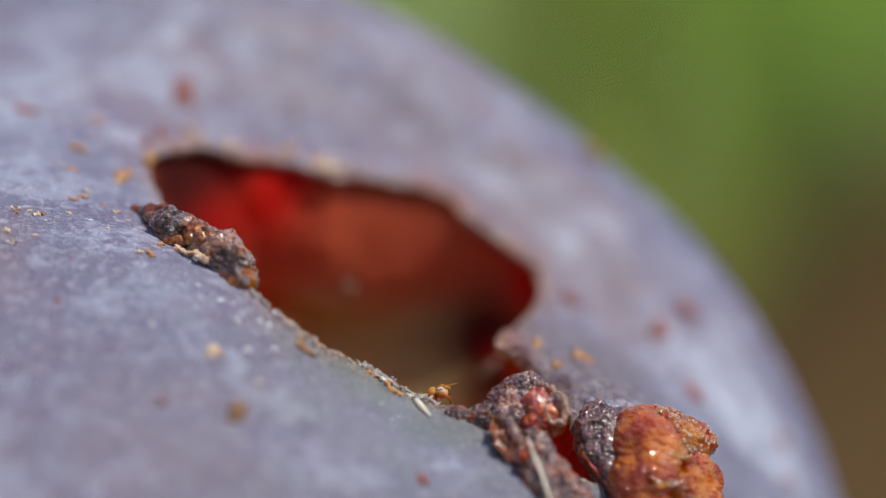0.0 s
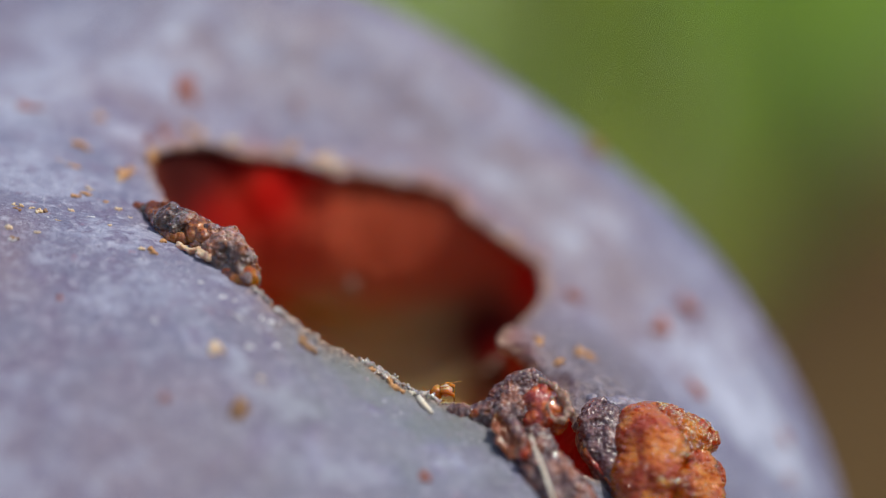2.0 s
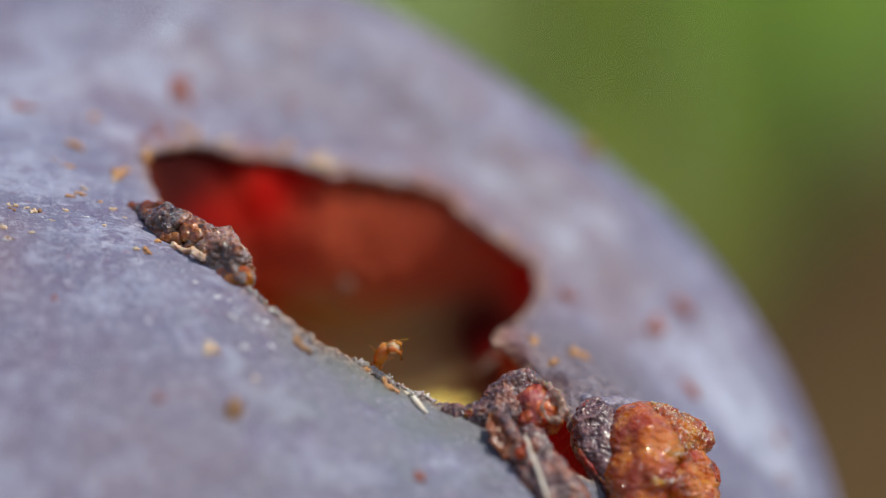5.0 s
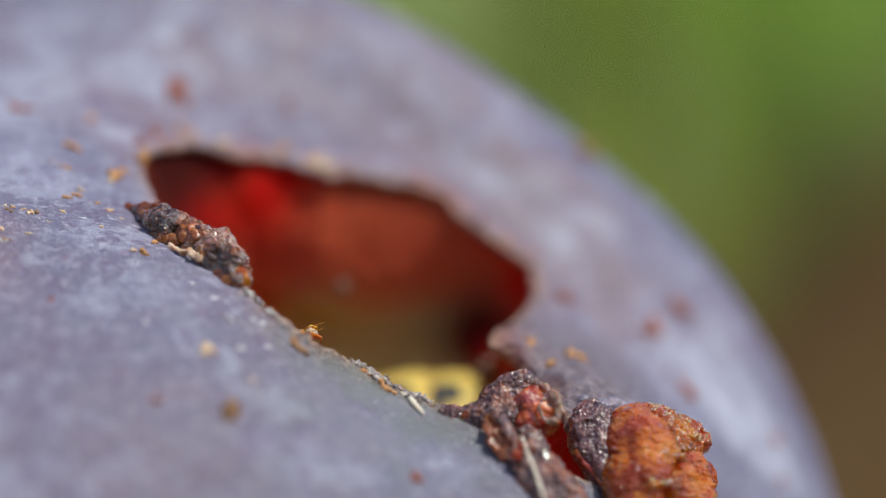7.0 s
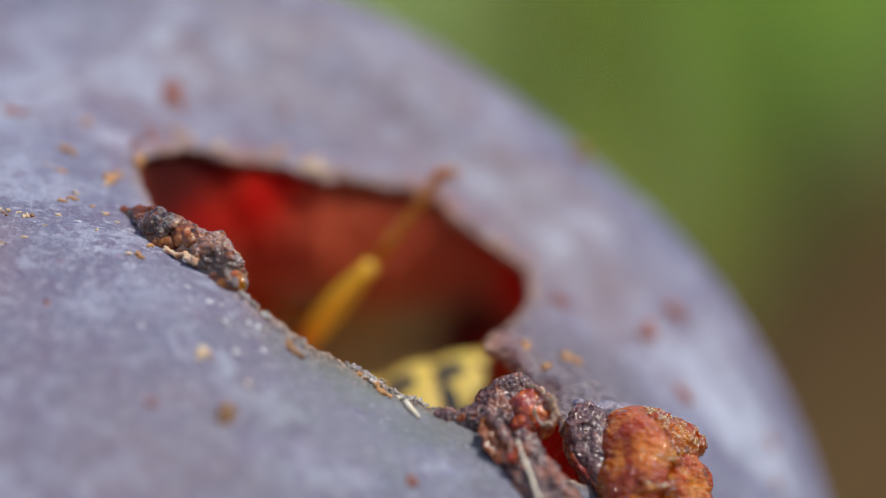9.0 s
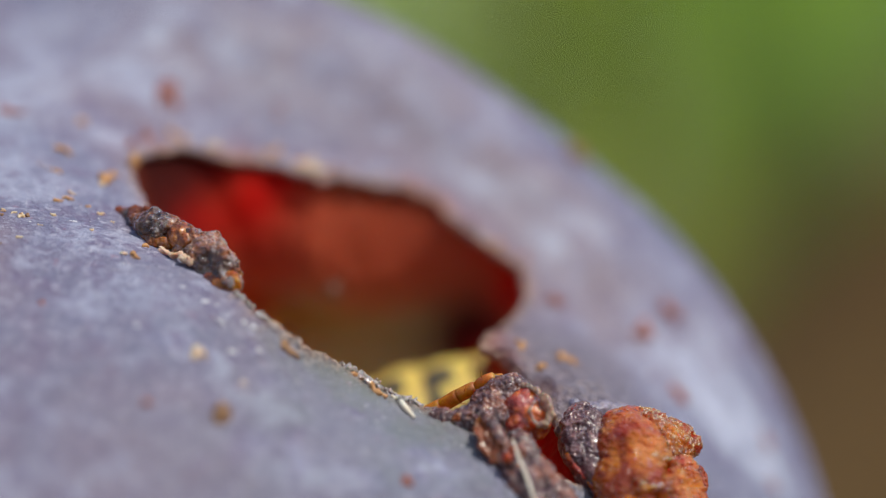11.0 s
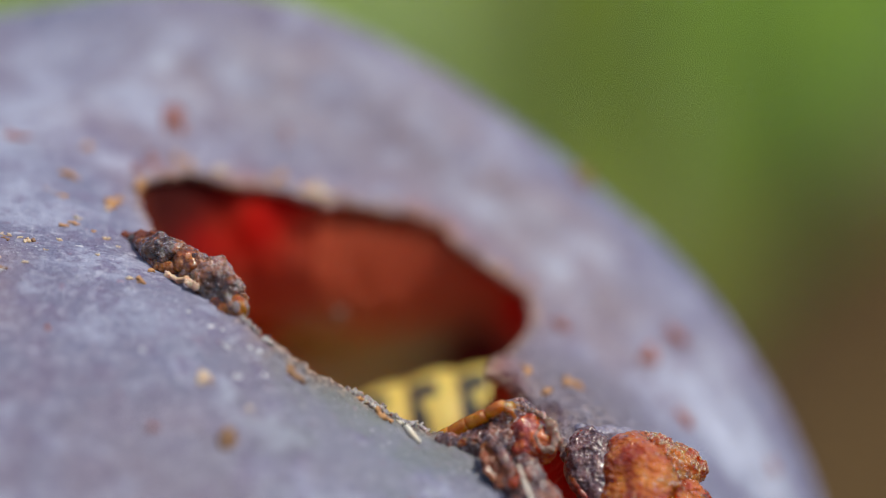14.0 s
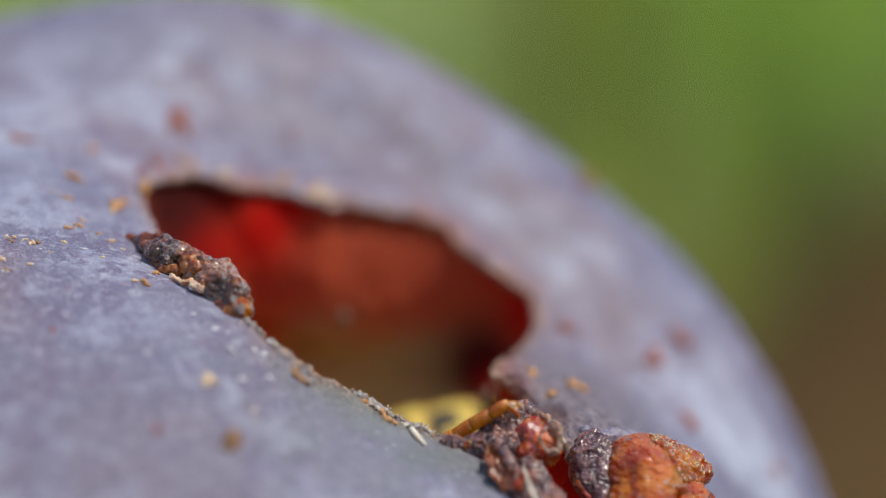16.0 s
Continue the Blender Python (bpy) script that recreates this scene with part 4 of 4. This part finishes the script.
TAN, RED, BROWN, YELLOW, WHITE = range(5)
CRUMBS = {
    TAN: (CRUMB_TAN, "crumb", "orange-tan crumb on the plum's skin"),
    RED: (CRUMB_RED, "crumb", "red-brown crumb of dried pulp on the skin"),
    BROWN: (CRUMB_DARK, "crumb", "brown crumb on the plum's skin"),
    YELLOW: (CRUMB_PALE, "crumb", "pale yellow grain on the plum's skin"),
    WHITE: (FLECK, "wax_fleck", "thin white fleck of wax on the skin"),
}
SPECKS = [  # kind, place round the hole, length, width, turn
    (TAN, 142, 23.1, 0.28, 0.38, 20), (TAN, 147.9, 22.5, 0.42, 0.16, -14), (TAN, 146.9, 23.7, 0.30, 0.07, -28), (TAN, 155, 20.7, 0.34, 0.15, 14),
    (TAN, 155.8, 21.4, 0.20, 0.14, 0), (BROWN, 159.9, 23.4, 0.24, 0.16, 10), (BROWN, 159.6, 25.1, 0.24, 0.12, -25),
    (TAN, 156.7, 19.2, 0.12, 0.10, 0), (TAN, 172, 15.5, 0.26, 0.20, 0), (TAN, 168.6, 14.7, 0.20, 0.16, 30),
    (BROWN, 166.3, 25, 0.20, 0.2, 0), (RED, 135.3, 28.9, 0.75, 0.30, 6), (RED, 114.1, 21.7, 0.46, 0.9, 0),
    (RED, 92.1, 17.1, 0.25, 0.5, 0), (TAN, 124.1, 17.8, 0.26, 0.5, 0), (TAN, 132.5, 23.6, 0.26, 0.4, 0),
    (TAN, 147.8, 18.9, 0.30, 0.4, 20), (TAN, 145.6, 18.5, 0.20, 0.3, 0), (RED, 128.8, 19, 0.3, 0.5, 0),
    (YELLOW, 90.6, 9.6, 0.85, 0.50, 8), (TAN, 105.2, 11.9, 0.35, 0.4, 0), (RED, -3.9, 17.7, 0.42, 0.55, 0),
    (RED, 3.3, 31.9, 0.50, 0.80, 20), (RED, -3.5, 27, 0.50, 0.70, 0), (RED, -13.2, 29.5, 0.40, 0.50, 0),
    (TAN, -25.4, 13.9, 0.26, 0.55, 10), (TAN, -28.0, 15.9, 0.26, 0.26, 0), (TAN, -21.3, 17.9, 0.46, 0.36, 10),
    (BROWN, 36, 44, 0.5, 0.7, 0), (BROWN, -136.4, 16.1, 0.52, 0.62, 0),
    (YELLOW, -152.5, 14.0, 0.30, 0.32, 0), (BROWN, -132, 9.3, 0.52, 0.26, -40), (TAN, -91.4, 10.8, 0.40, 0.24, -12),
    (TAN, -102.7, 9.3, 0.30, 0.18, -30), (TAN, -90.8, 9.7, 0.36, 0.18, -40),
    (RED, -10.2, 42, 0.3, 0.6, 0), (RED, -17.1, 41.4, 0.3, 0.6, 0), (RED, -87.4, 16.9, 0.3, 0.25, 0),
    (RED, -179.5, 22.1, 0.14, 0.2, 0), (RED, -149.8, 19, 0.2, 0.2, 0), (YELLOW, -136.9, 13.3, 0.14, 0.12, 0),
    (YELLOW, 120.5, 14.5, 0.40, 0.30, 10), (TAN, 96, 10.5, 0.30, 0.20, 22), (RED, 79.8, 10.1, 0.24, 0.20, 4), (TAN, 60.2, 10.7, 0.27, 0.20, 10), (RED, 49.7, 11.7, 0.21, 0.17, -14), (TAN, 124.5, 16.6, 0.24, 0.25, 20), (TAN, 138.9, 17.4, 0.40, 0.40, -14), (RED, 134.3, 19.1, 0.24, 0.3, 0), (RED, 24.9, 13.2, 0.24, 0.20, -24), (TAN, 14.9, 14.2, 0.21, 0.20, 5), (RED, 9.9, 16.4, 0.21, 0.20, -5), (YELLOW, 89.7, 11, 0.18, 0.17, -4),
    (YELLOW, 158.6, 25.3, 0.34, 0.12, -25), (YELLOW, 160, 23.6, 0.26, 0.14, 22), (YELLOW, 159.2, 24.2, 0.16, 0.1, 4), (YELLOW, 153.4, 20.7, 0.2, 0.12, -16), (YELLOW, 159.6, 21.4, 0.14, 0.1, 14), (YELLOW, 158.6, 18.2, 0.16, 0.14, 21), (YELLOW, 149.4, 18.9, 0.22, 0.2, -38), (YELLOW, 163.6, 25.5, 0.2, 0.16, -36), (YELLOW, 162.2, 22.2, 0.14, 0.07, 6), (YELLOW, 163.6, 18.5, 0.1, 0.08, 10), (YELLOW, 160.9, 17.2, 0.1, 0.08, 15), (YELLOW, 165, 23.5, 0.12, 0.1, -20), (YELLOW, 168.4, 13.4, 0.2, 0.16, 19), (YELLOW, 170.9, 16.2, 0.2, 0.14, 2),
    (WHITE, -158.2, 11.3, 0.40, 0.10, -45), (WHITE, -167.6, 16.5, 0.36, 0.10, -65), (WHITE, -146.6, 12.1, 0.18, 0.12, 0),
    (WHITE, -149.3, 9.6, 0.14, 0.12, 0), (WHITE, -155.8, 8.2, 0.18, 0.10, -30), (WHITE, -167.4, 11.5, 0.12, 0.12, 0),
    (WHITE, -140.7, 10.7, 0.14, 0.10, 0), (WHITE, -153, 9.9, 0.12, 0.10, 0), (WHITE, 161.2, 19.8, 0.22, 0.06, 10),
    (WHITE, 166.4, 25.1, 0.16, 0.14, 0), (WHITE, -174.9, 12.5, 0.10, 0.10, 0), (WHITE, -164.5, 10.8, 0.10, 0.08, 0),
]
for i, (kind, th, ph, lx, ly, turn) in enumerate(SPECKS):
    mat, nm, lab = CRUMBS[kind]
    chip(nm, th, ph, (lx, ly, min(lx, ly) * (0.5 if kind == WHITE else 0.5)), mat, lab, turn=turn, seed=i,
         group="wax flecks on the skin" if kind == WHITE else "crumbs on the skin", category="fleck" if kind == WHITE else "crumb")


for i, (x, z, r) in enumerate(((-1.79, 29.4, 0.17), (0.10, 29.2, 0.16), (-0.7, 29.0, 0.12))):
    p, n = lay((x, 8.0, z), 1)
    me, o = blob_mesh("pulp_grain", dots((0, 0, 0, r), (0.7 * r, 0, 0.4 * r, 0.7 * r)), PULP, voxel=r / 6, rough=0.4 * r, per_mm=1.0 / r, octaves=2, blend=0.3 * r, seed=i * 2.0)
    whole("pulp_grain", me, "pale grain of pulp stuck in the hollow", "crumb", "grains in the hollow").location = Vector(p + 0.3 * r * n) * MM


def fibre(pts, radii, label):
    pts = [lay(p) for p in pts]
    whole("fibre", tube_mesh("fibre", [p + n * 0.8 * r for (p, n), r in zip(pts, radii)], radii, FIBRE), label, "fibre", "fibres on the rim")


fibre([(-0.97, -0.93, 27.73), (-0.86, -1.0, 27.64), (-0.75, -1.16, 27.52), (-0.58, -1.36, 27.36), (-0.36, -1.48, 27.16)], [0.03, 0.06, 0.09, 0.09, 0.05], "short white fibre stuck to the rim")
whole("fibre", tube_mesh("fibre", [(2.22, -2.3, 26.65), (2.3, -2.6, 26.37), (2.5, -2.8, 25.87), (2.64, -2.95, 25.47), (2.74, -3.1, 25.16), (2.88, -3.2, 24.75)],
                         [0.03, 0.045, 0.05, 0.05, 0.045, 0.04], FIBRE), "long pale fibre hanging from the crust", "fibre", "fibres on the rim")


# ---- the wasp in the hollow ----
def ring_mesh(name, length, r0, r1, r2, mat, a0=0.0, a1=360.0, lift=0.0, x0=0.0, x1=1.0, rows=12, sides=48, edge=None):
    """A barrel plate of an abdomen along +x; a0..a1: degrees round it from the top (+z)."""
    verts, faces = [], []
    closed = a1 - a0 >= 359.9
    n = sides if closed else sides + 1
    for i in range(rows + 1):
        t = x0 + (x1 - x0) * i / rows
        r = r0 * (1 - t) ** 2 + 2 * r1 * t * (1 - t) + r2 * t * t
        for j in range(n):
            a = math.radians(a0 + (a1 - a0) * j / sides)
            verts.append(Vector((t * length, -math.sin(a) * (r + lift), math.cos(a) * (r + lift) * 0.94)) * MM)
    for i in range(rows):
        for j in range(n if closed else n - 1):
            k = (j + 1) % n
            faces.append((i * n + j, i * n + k, (i + 1) * n + k, (i + 1) * n + j))
    return mesh_from(name, verts, faces, mat)


def build_wasp():
    wasp = tagged(new("wasp"), "yellow and black wasp feeding inside the hollow of the plum", "insect")
    wasp.location = Vector((-0.38, 7.01, 25.52)) * MM
    core = tube_mesh("abdomen", [(-5.2, 0, -0.1), (-3.4, 0, 0), (-1, 0, 0), (1.9, 0, 0), (3.2, 0, -0.1)], [0.9, 1.8, 2.2, 2.0, 0.4], EDGE, 24)
    abdomen = part("abdomen", core, EDGE, wasp, "yellow abdomen with black marks")
    plates = [(-4.9, 1.65, 1.6, 2.2, 2.3), (-3.4, 1.65, 2.1, 2.6, 2.5), (-1.9, 1.62, 2.35, 2.8, 2.6), (-0.45, 1.6, 2.45, 2.75, 2.45), (1.0, 1.5, 2.4, 2.65, 2.35), (2.3, 1.1, 2.25, 2.2, 0.5)]
    for x, length, r0, r1, r2 in plates:
        ob = part("segment", ring_mesh("segment", length, r0, r1, r2, CHITIN), CHITIN, abdomen)
        ob.location.x = x * MM
        ob = part("segment_edge", ring_mesh("segment_edge", length, r0, r1, r2, EDGE, lift=0.02, x0=0.93, x1=1.0, rows=2), EDGE, abdomen, "amber hind edge")
        ob.location.x = x * MM
        if x > 0.5:
            continue
        # a black bar along the front edge and a stem that runs back from it
        for a0, a1, x0, x1 in ((22, 58, 0.14, 0.34), (52, 110, 0.14, 0.42), (24, 42, 0.32, 0.66)):
            ob = part("dark_mark", ring_mesh("dark_mark", length, r0, r1, r2, MARK, a0, a1, 0.025, x0, x1, 6, 14), MARK, abdomen, "black mark")
            ob.location.x = x * MM
    return wasp, abdomen


def build_leg(parent, thick=1.0):
    """A leg with its claws at the origin, running along -z to its upper end."""
    pts = [(0, 0, 0), (0.02, 0, -0.62), (-0.02, 0, -1.15), (0.0, 0, -1.72), (-0.03, 0, -2.4), (-0.06, 0, -3.4)]
    rad = [v * thick for v in (0.17, 0.16, 0.165, 0.18, 0.21, 0.25)]
    foot = part("leg", tube_mesh("leg", [(0, 0, 0.02), (0.0, 0, -0.2), (0, 0, -0.42), (0.02, 0, -0.6)], [0.13, 0.18, 0.17, 0.13], LEG, 14), LEG, parent, "amber foot with claws")
    for i in range(1, 5):
        a, b = Vector(pts[i]), Vector(pts[i + 1])
        q = [a.lerp(b, t) for t in (0.0, 0.15, 0.5, 0.85, 1.0)]
        r = rad[i]
        part("foot_segment", tube_mesh("foot_segment", q, [r * 0.97, r * 1.0, r * 0.99, r * 0.97, r * 0.96], LEG, 14), LEG, foot)
        part("joint", tube_mesh("joint", [a + Vector((0, 0, 0.05)), a, a - Vector((0, 0, 0.06))], [r * 0.8, r * 0.99, r * 0.9], JOINT, 12), JOINT, foot, "dark joint")
    if thick < 1.2:
        part("tibia", tube_mesh("tibia", [(-0.06, 0, -3.38), (-0.12, 0, -3.8), (-0.25, 0, -4.9), (-0.3, 0, -6.0), (-0.3, 0, -6.6)],
                                [0.21, 0.26, 0.38, 0.36, 0.24], TIBIA, 16), TIBIA, foot, "yellow tibia")
    for sx in (-1, 1):
        part("claw", tube_mesh("claw", [(0.08, 0.1 * sx, -0.02), (0.22, 0.17 * sx, 0.10), (0.40, 0.2 * sx, 0.08), (0.50, 0.19 * sx, -0.10), (0.50, 0.17 * sx, -0.2)],
                               [0.075, 0.065, 0.05, 0.03, 0.008], LEG, 8), LEG, foot, "curved amber claw")
    part("pad", tube_mesh("pad", [(0.05, 0, -0.02), (0.16, 0, 0.02), (0.3, 0, -0.02), (0.36, 0, -0.06)], [0.09, 0.16, 0.15, 0.05], PAD, 12), PAD, foot, "pale translucent pad")
    for i, (a, b) in enumerate((((0.1, 0.1, 0.1), (0.55, 0.2, 0.3)), ((0.0, -0.1, 0.1), (0.3, -0.25, 0.42)), ((-0.1, 0.0, -0.3), (-0.42, 0.0, -0.1)), ((0.1, 0.05, -0.5), (0.42, 0.1, -0.32)), ((-0.1, -0.1, -0.9), (-0.36, -0.2, -0.62)), ((0.12, 0.0, -1.4), (0.4, 0.05, -1.15)))):
        part("bristle", tube_mesh("bristle", [a, [(u + v) / 2 for u, v in zip(a, b)], b], [0.018, 0.013, 0.004], JOINT, 5), JOINT, foot, "thin bristle")
    return foot


WASP, ABDOMEN = build_wasp()
LEG_A = build_leg(WASP)
LEG_B = build_leg(WASP, 1.21)

ABDOMEN_ROWS = [  # seconds, place in mm, tilt, roll about its length
    (0, 0.87, 7.87, 23.73, 2, 70),
    (1.8, 0.81, 7.87, 23.73, 2, 70),
    (2, 0.8, 7.87, 24.41, 2, 70),
    (2.1, 0.8, 7.87, 25.4, 2, 60),
    (2.2, 0.8, 7.87, 25.21, 2, 60),
    (2.4, 0.8, 7.87, 25.33, 3, 70),
    (2.5, 0.8, 7.87, 25.41, 4, 70),
    (2.6, 0.8, 7.87, 25.08, 4, 70),
    (2.7, 0.8, 7.87, 25.02, 4, 70),
    (2.8, 0.8, 7.87, 24.65, 2, 70),
    (3, 0.8, 7.87, 24.56, 2, 70),
    (3.2, 0.8, 7.87, 24.44, 2, 70),
    (3.5, 0.8, 7.87, 24.6, 2, 70),
    (4, 0.85, 7.87, 24.57, 2, 70),
    (4.2, 0.87, 7.87, 25.08, 6, 70),
    (5.2, 0.94, 7.87, 24.81, 8, 60),
    (6.3, 1.01, 7.87, 24.97, 16, 55),
    (6.4, 1.02, 7.87, 25.34, 14, 55),
    (6.5, 1.03, 7.87, 25.93, 14, 50),
    (6.6, 1.03, 7.87, 25.8, 12, 40),
    (6.7, 0.95, 7.87, 25.81, 8, 20),
    (6.8, 0.88, 7.87, 25.54, 2, 0),
    (6.9, 0.35, 7.87, 25.75, 4, 0),
    (7, 0.14, 7.87, 25.6, 2, 5),
    (7.1, 0.25, 7.87, 24.9, 4, 20),
    (7.3, 1.54, 7.87, 24.82, 4, 40),
    (7.5, 1.56, 7.87, 24.57, 6, 60),
    (7.7, 1.56, 7.87, 24.88, 8, 60),
    (7.8, 1.57, 7.87, 25.4, 10, 60),
    (7.9, 1.57, 7.87, 25.91, 12, 60),
    (8, 1.57, 7.87, 26.06, 13, 60),
    (8.1, 1.58, 7.87, 26.34, 13, 60),
    (8.3, 1.6, 7.87, 26.14, 14, 60),
    (8.5, 1.62, 7.87, 25.88, 12, 55),
    (8.6, 1.15, 7.87, 25.92, 14, 40),
    (8.7, 0.83, 7.87, 26.23, 18, 0),
    (8.8, 0.84, 7.87, 26.07, 14, 0),
    (8.9, 0.84, 7.87, 25.21, 12, 0),
    (9, 0.85, 7.87, 26.21, 16, 0),
    (9.2, 0.86, 7.87, 26.14, 14, 0),
    (10.2, 0.76, 7.87, 25.89, 16, 0),
    (11.3, 0.6, 7.87, 26.06, 14, 0),
    (11.5, 0.61, 7.87, 25.98, 14, 0),
    (11.7, 0.82, 7.87, 26.12, 14, 0),
    (11.9, 1.04, 7.87, 26.11, 14, 0),
    (12, 1.27, 7.87, 26.13, 14, 0),
    (12.2, 1.41, 7.87, 26.47, 18, 0),
    (12.4, 1.23, 7.87, 26.73, 20, 0),
    (12.5, 1.22, 7.87, 26.73, 20, 0),
    (12.7, 1.29, 7.87, 26.7, 18, 0),
    (12.9, 1.36, 7.87, 26.32, 10, 0),
    (13, 1.35, 7.87, 26.66, 16, 0),
    (13.1, 0.86, 7.87, 26.77, 14, 0),
    (13.2, 0.7, 7.87, 26.84, 14, 0),
    (13.3, 0.7, 7.87, 26.51, 12, 0),
    (13.5, 0.21, 7.87, 26.52, 12, 0),
    (13.7, 1.32, 7.87, 26.52, 12, 0),
    (13.8, 1.47, 7.87, 26.52, 10, 0),
    (13.9, 1.15, 7.87, 26.82, 16, 0),
    (14, 1.27, 7.87, 26.56, 10, 0),
    (14.1, 1.27, 7.87, 26.3, 8, 0),
    (14.3, 1.14, 7.87, 26.18, 10, 0),
    (14.5, 0.34, 7.87, 26.74, 16, 0),
    (14.6, 0.33, 7.87, 26.2, 14, 0),
    (14.8, 0.07, 7.87, 25.86, 6, 10),
    (15, -0.06, 7.87, 25.96, 6, 10),
    (15.2, 0.59, 7.87, 25.86, 8, 10),
    (15.4, 0.52, 7.87, 26.06, 8, 0),
    (15.5, 0.1, 7.87, 26.44, 12, 0),
    (15.6, -0.52, 7.87, 26.47, 16, 0),
    (15.8, 0.05, 7.87, 25.25, 12, 10),
    (16, 0.39, 7.87, 25.59, 12, 0),
]
LEG_A_ROWS = [  # seconds, claws' place in mm, way from claws to the upper end, turn about it
    (0, -0.24, -0.37, 27.81, -0.35, 0.55, -0.75, 0),
    (4.2, -0.15, -0.37, 27.79, -0.35, 0.55, -0.75, 0),
    (5.2, -1.93, -0.89, 29.12, -0.35, 0.55, -0.75, 0),
    (6.3, -3.51, -0.37, 29.29, -0.4, 0.5, -0.75, 20),
    (8.5, -3.5, -0.37, 29.33, -0.4, 0.5, -0.75, 20),
    (8.6, -1.18, 3.08, 33.47, -0.6, 0.25, -0.75, 0),
    (8.7, -4.55, -0.37, 31.02, 0.15, 0.4, -0.9, 10),
    (8.8, -4.78, -0.37, 30.3, -0.2, 0.55, -0.8, 20),
    (8.9, -4.79, -0.37, 30.23, -0.2, 0.55, -0.8, 20),
    (9, 0.32, 6.17, 33.84, -0.58, 0.2, -0.8, 0),
    (9.1, -0.59, 0, 30.04, -0.7, 0.2, -0.68, 0),
    (9.2, -2.18, -0.89, 28.7, -0.3, 0.4, -0.85, 20),
    (10.2, -3.09, 3.08, 27.61, -0.3, 0.4, -0.85, 20),
    (11.3, -4.73, 3.08, 29.77, 0.1, 0.45, -0.9, 0),
    (11.4, -4.95, 1.21, 30.71, 0.1, 0.45, -0.9, 0),
    (11.5, -5.69, 0.91, 33.98, 0.12, 0.25, -0.95, 0),
    (11.6, -4.99, 0.3, 31.04, 0.1, 0.45, -0.9, 0),
    (11.8, -4.9, 3.08, 29.84, 0.1, 0.45, -0.9, 0),
    (12.1, -4.09, 5.51, 26.75, 0.1, 0.45, -0.9, 0),
    (16, -4.06, 6.34, 25.08, 0.1, 0.45, -0.9, 0),
]
LEG_B_ROWS = [
    (0, 0.57, 6.34, 24.28, -0.75, 0.45, -0.45, 0),
    (9.2, 0.88, 6.34, 24.33, -0.75, 0.45, -0.45, 0),
    (10.4, 1.39, 3.08, 28.54, -0.75, 0.45, -0.45, 0),
    (11.3, 1.83, -1.11, 28.11, -0.8, 0.38, -0.46, 0),
    (11.5, 1.84, -1.11, 28.23, -0.8, 0.38, -0.46, 0),
    (12.5, 1.81, -1.11, 28.23, -0.8, 0.38, -0.46, 0),
    (14, 1.84, -1.11, 28.17, -0.8, 0.38, -0.46, 0),
    (14.5, 1.84, -1.11, 28.22, -0.78, 0.38, -0.5, 0),
    (16, 1.81, -1.11, 28.25, -0.78, 0.38, -0.5, 0),
]


def leg_pose(x, y, z, dx, dy, dz, roll):
    up = -Vector((dx, dy, dz)).normalized()
    side = Vector((1, 0, 0))
    side = (side - up * side.dot(up)).normalized()
    m = Matrix((side, up.cross(side), up)).transposed().to_4x4()
    m.translation = Vector(settle((x, y, z))) * MM - WASP.location
    return m @ pose(0, 0, 0, 0, 0, roll)


def motions():
    rows = []
    for t, x, y, z, tilt, roll in ABDOMEN_ROWS:
        m = Matrix.Translation(Vector(settle((x, y, z))) * MM - WASP.location)
        rows.append((t, m @ pose(0, 0, 0, 0, -tilt, 0) @ pose(0, 0, 0, roll, 0, 0)))
    walk(ABDOMEN, rows)
    walk(LEG_A, [(r[0], leg_pose(*r[1:])) for r in LEG_A_ROWS])
    walk(LEG_B, [(r[0], leg_pose(*r[1:])) for r in LEG_B_ROWS])


motions()
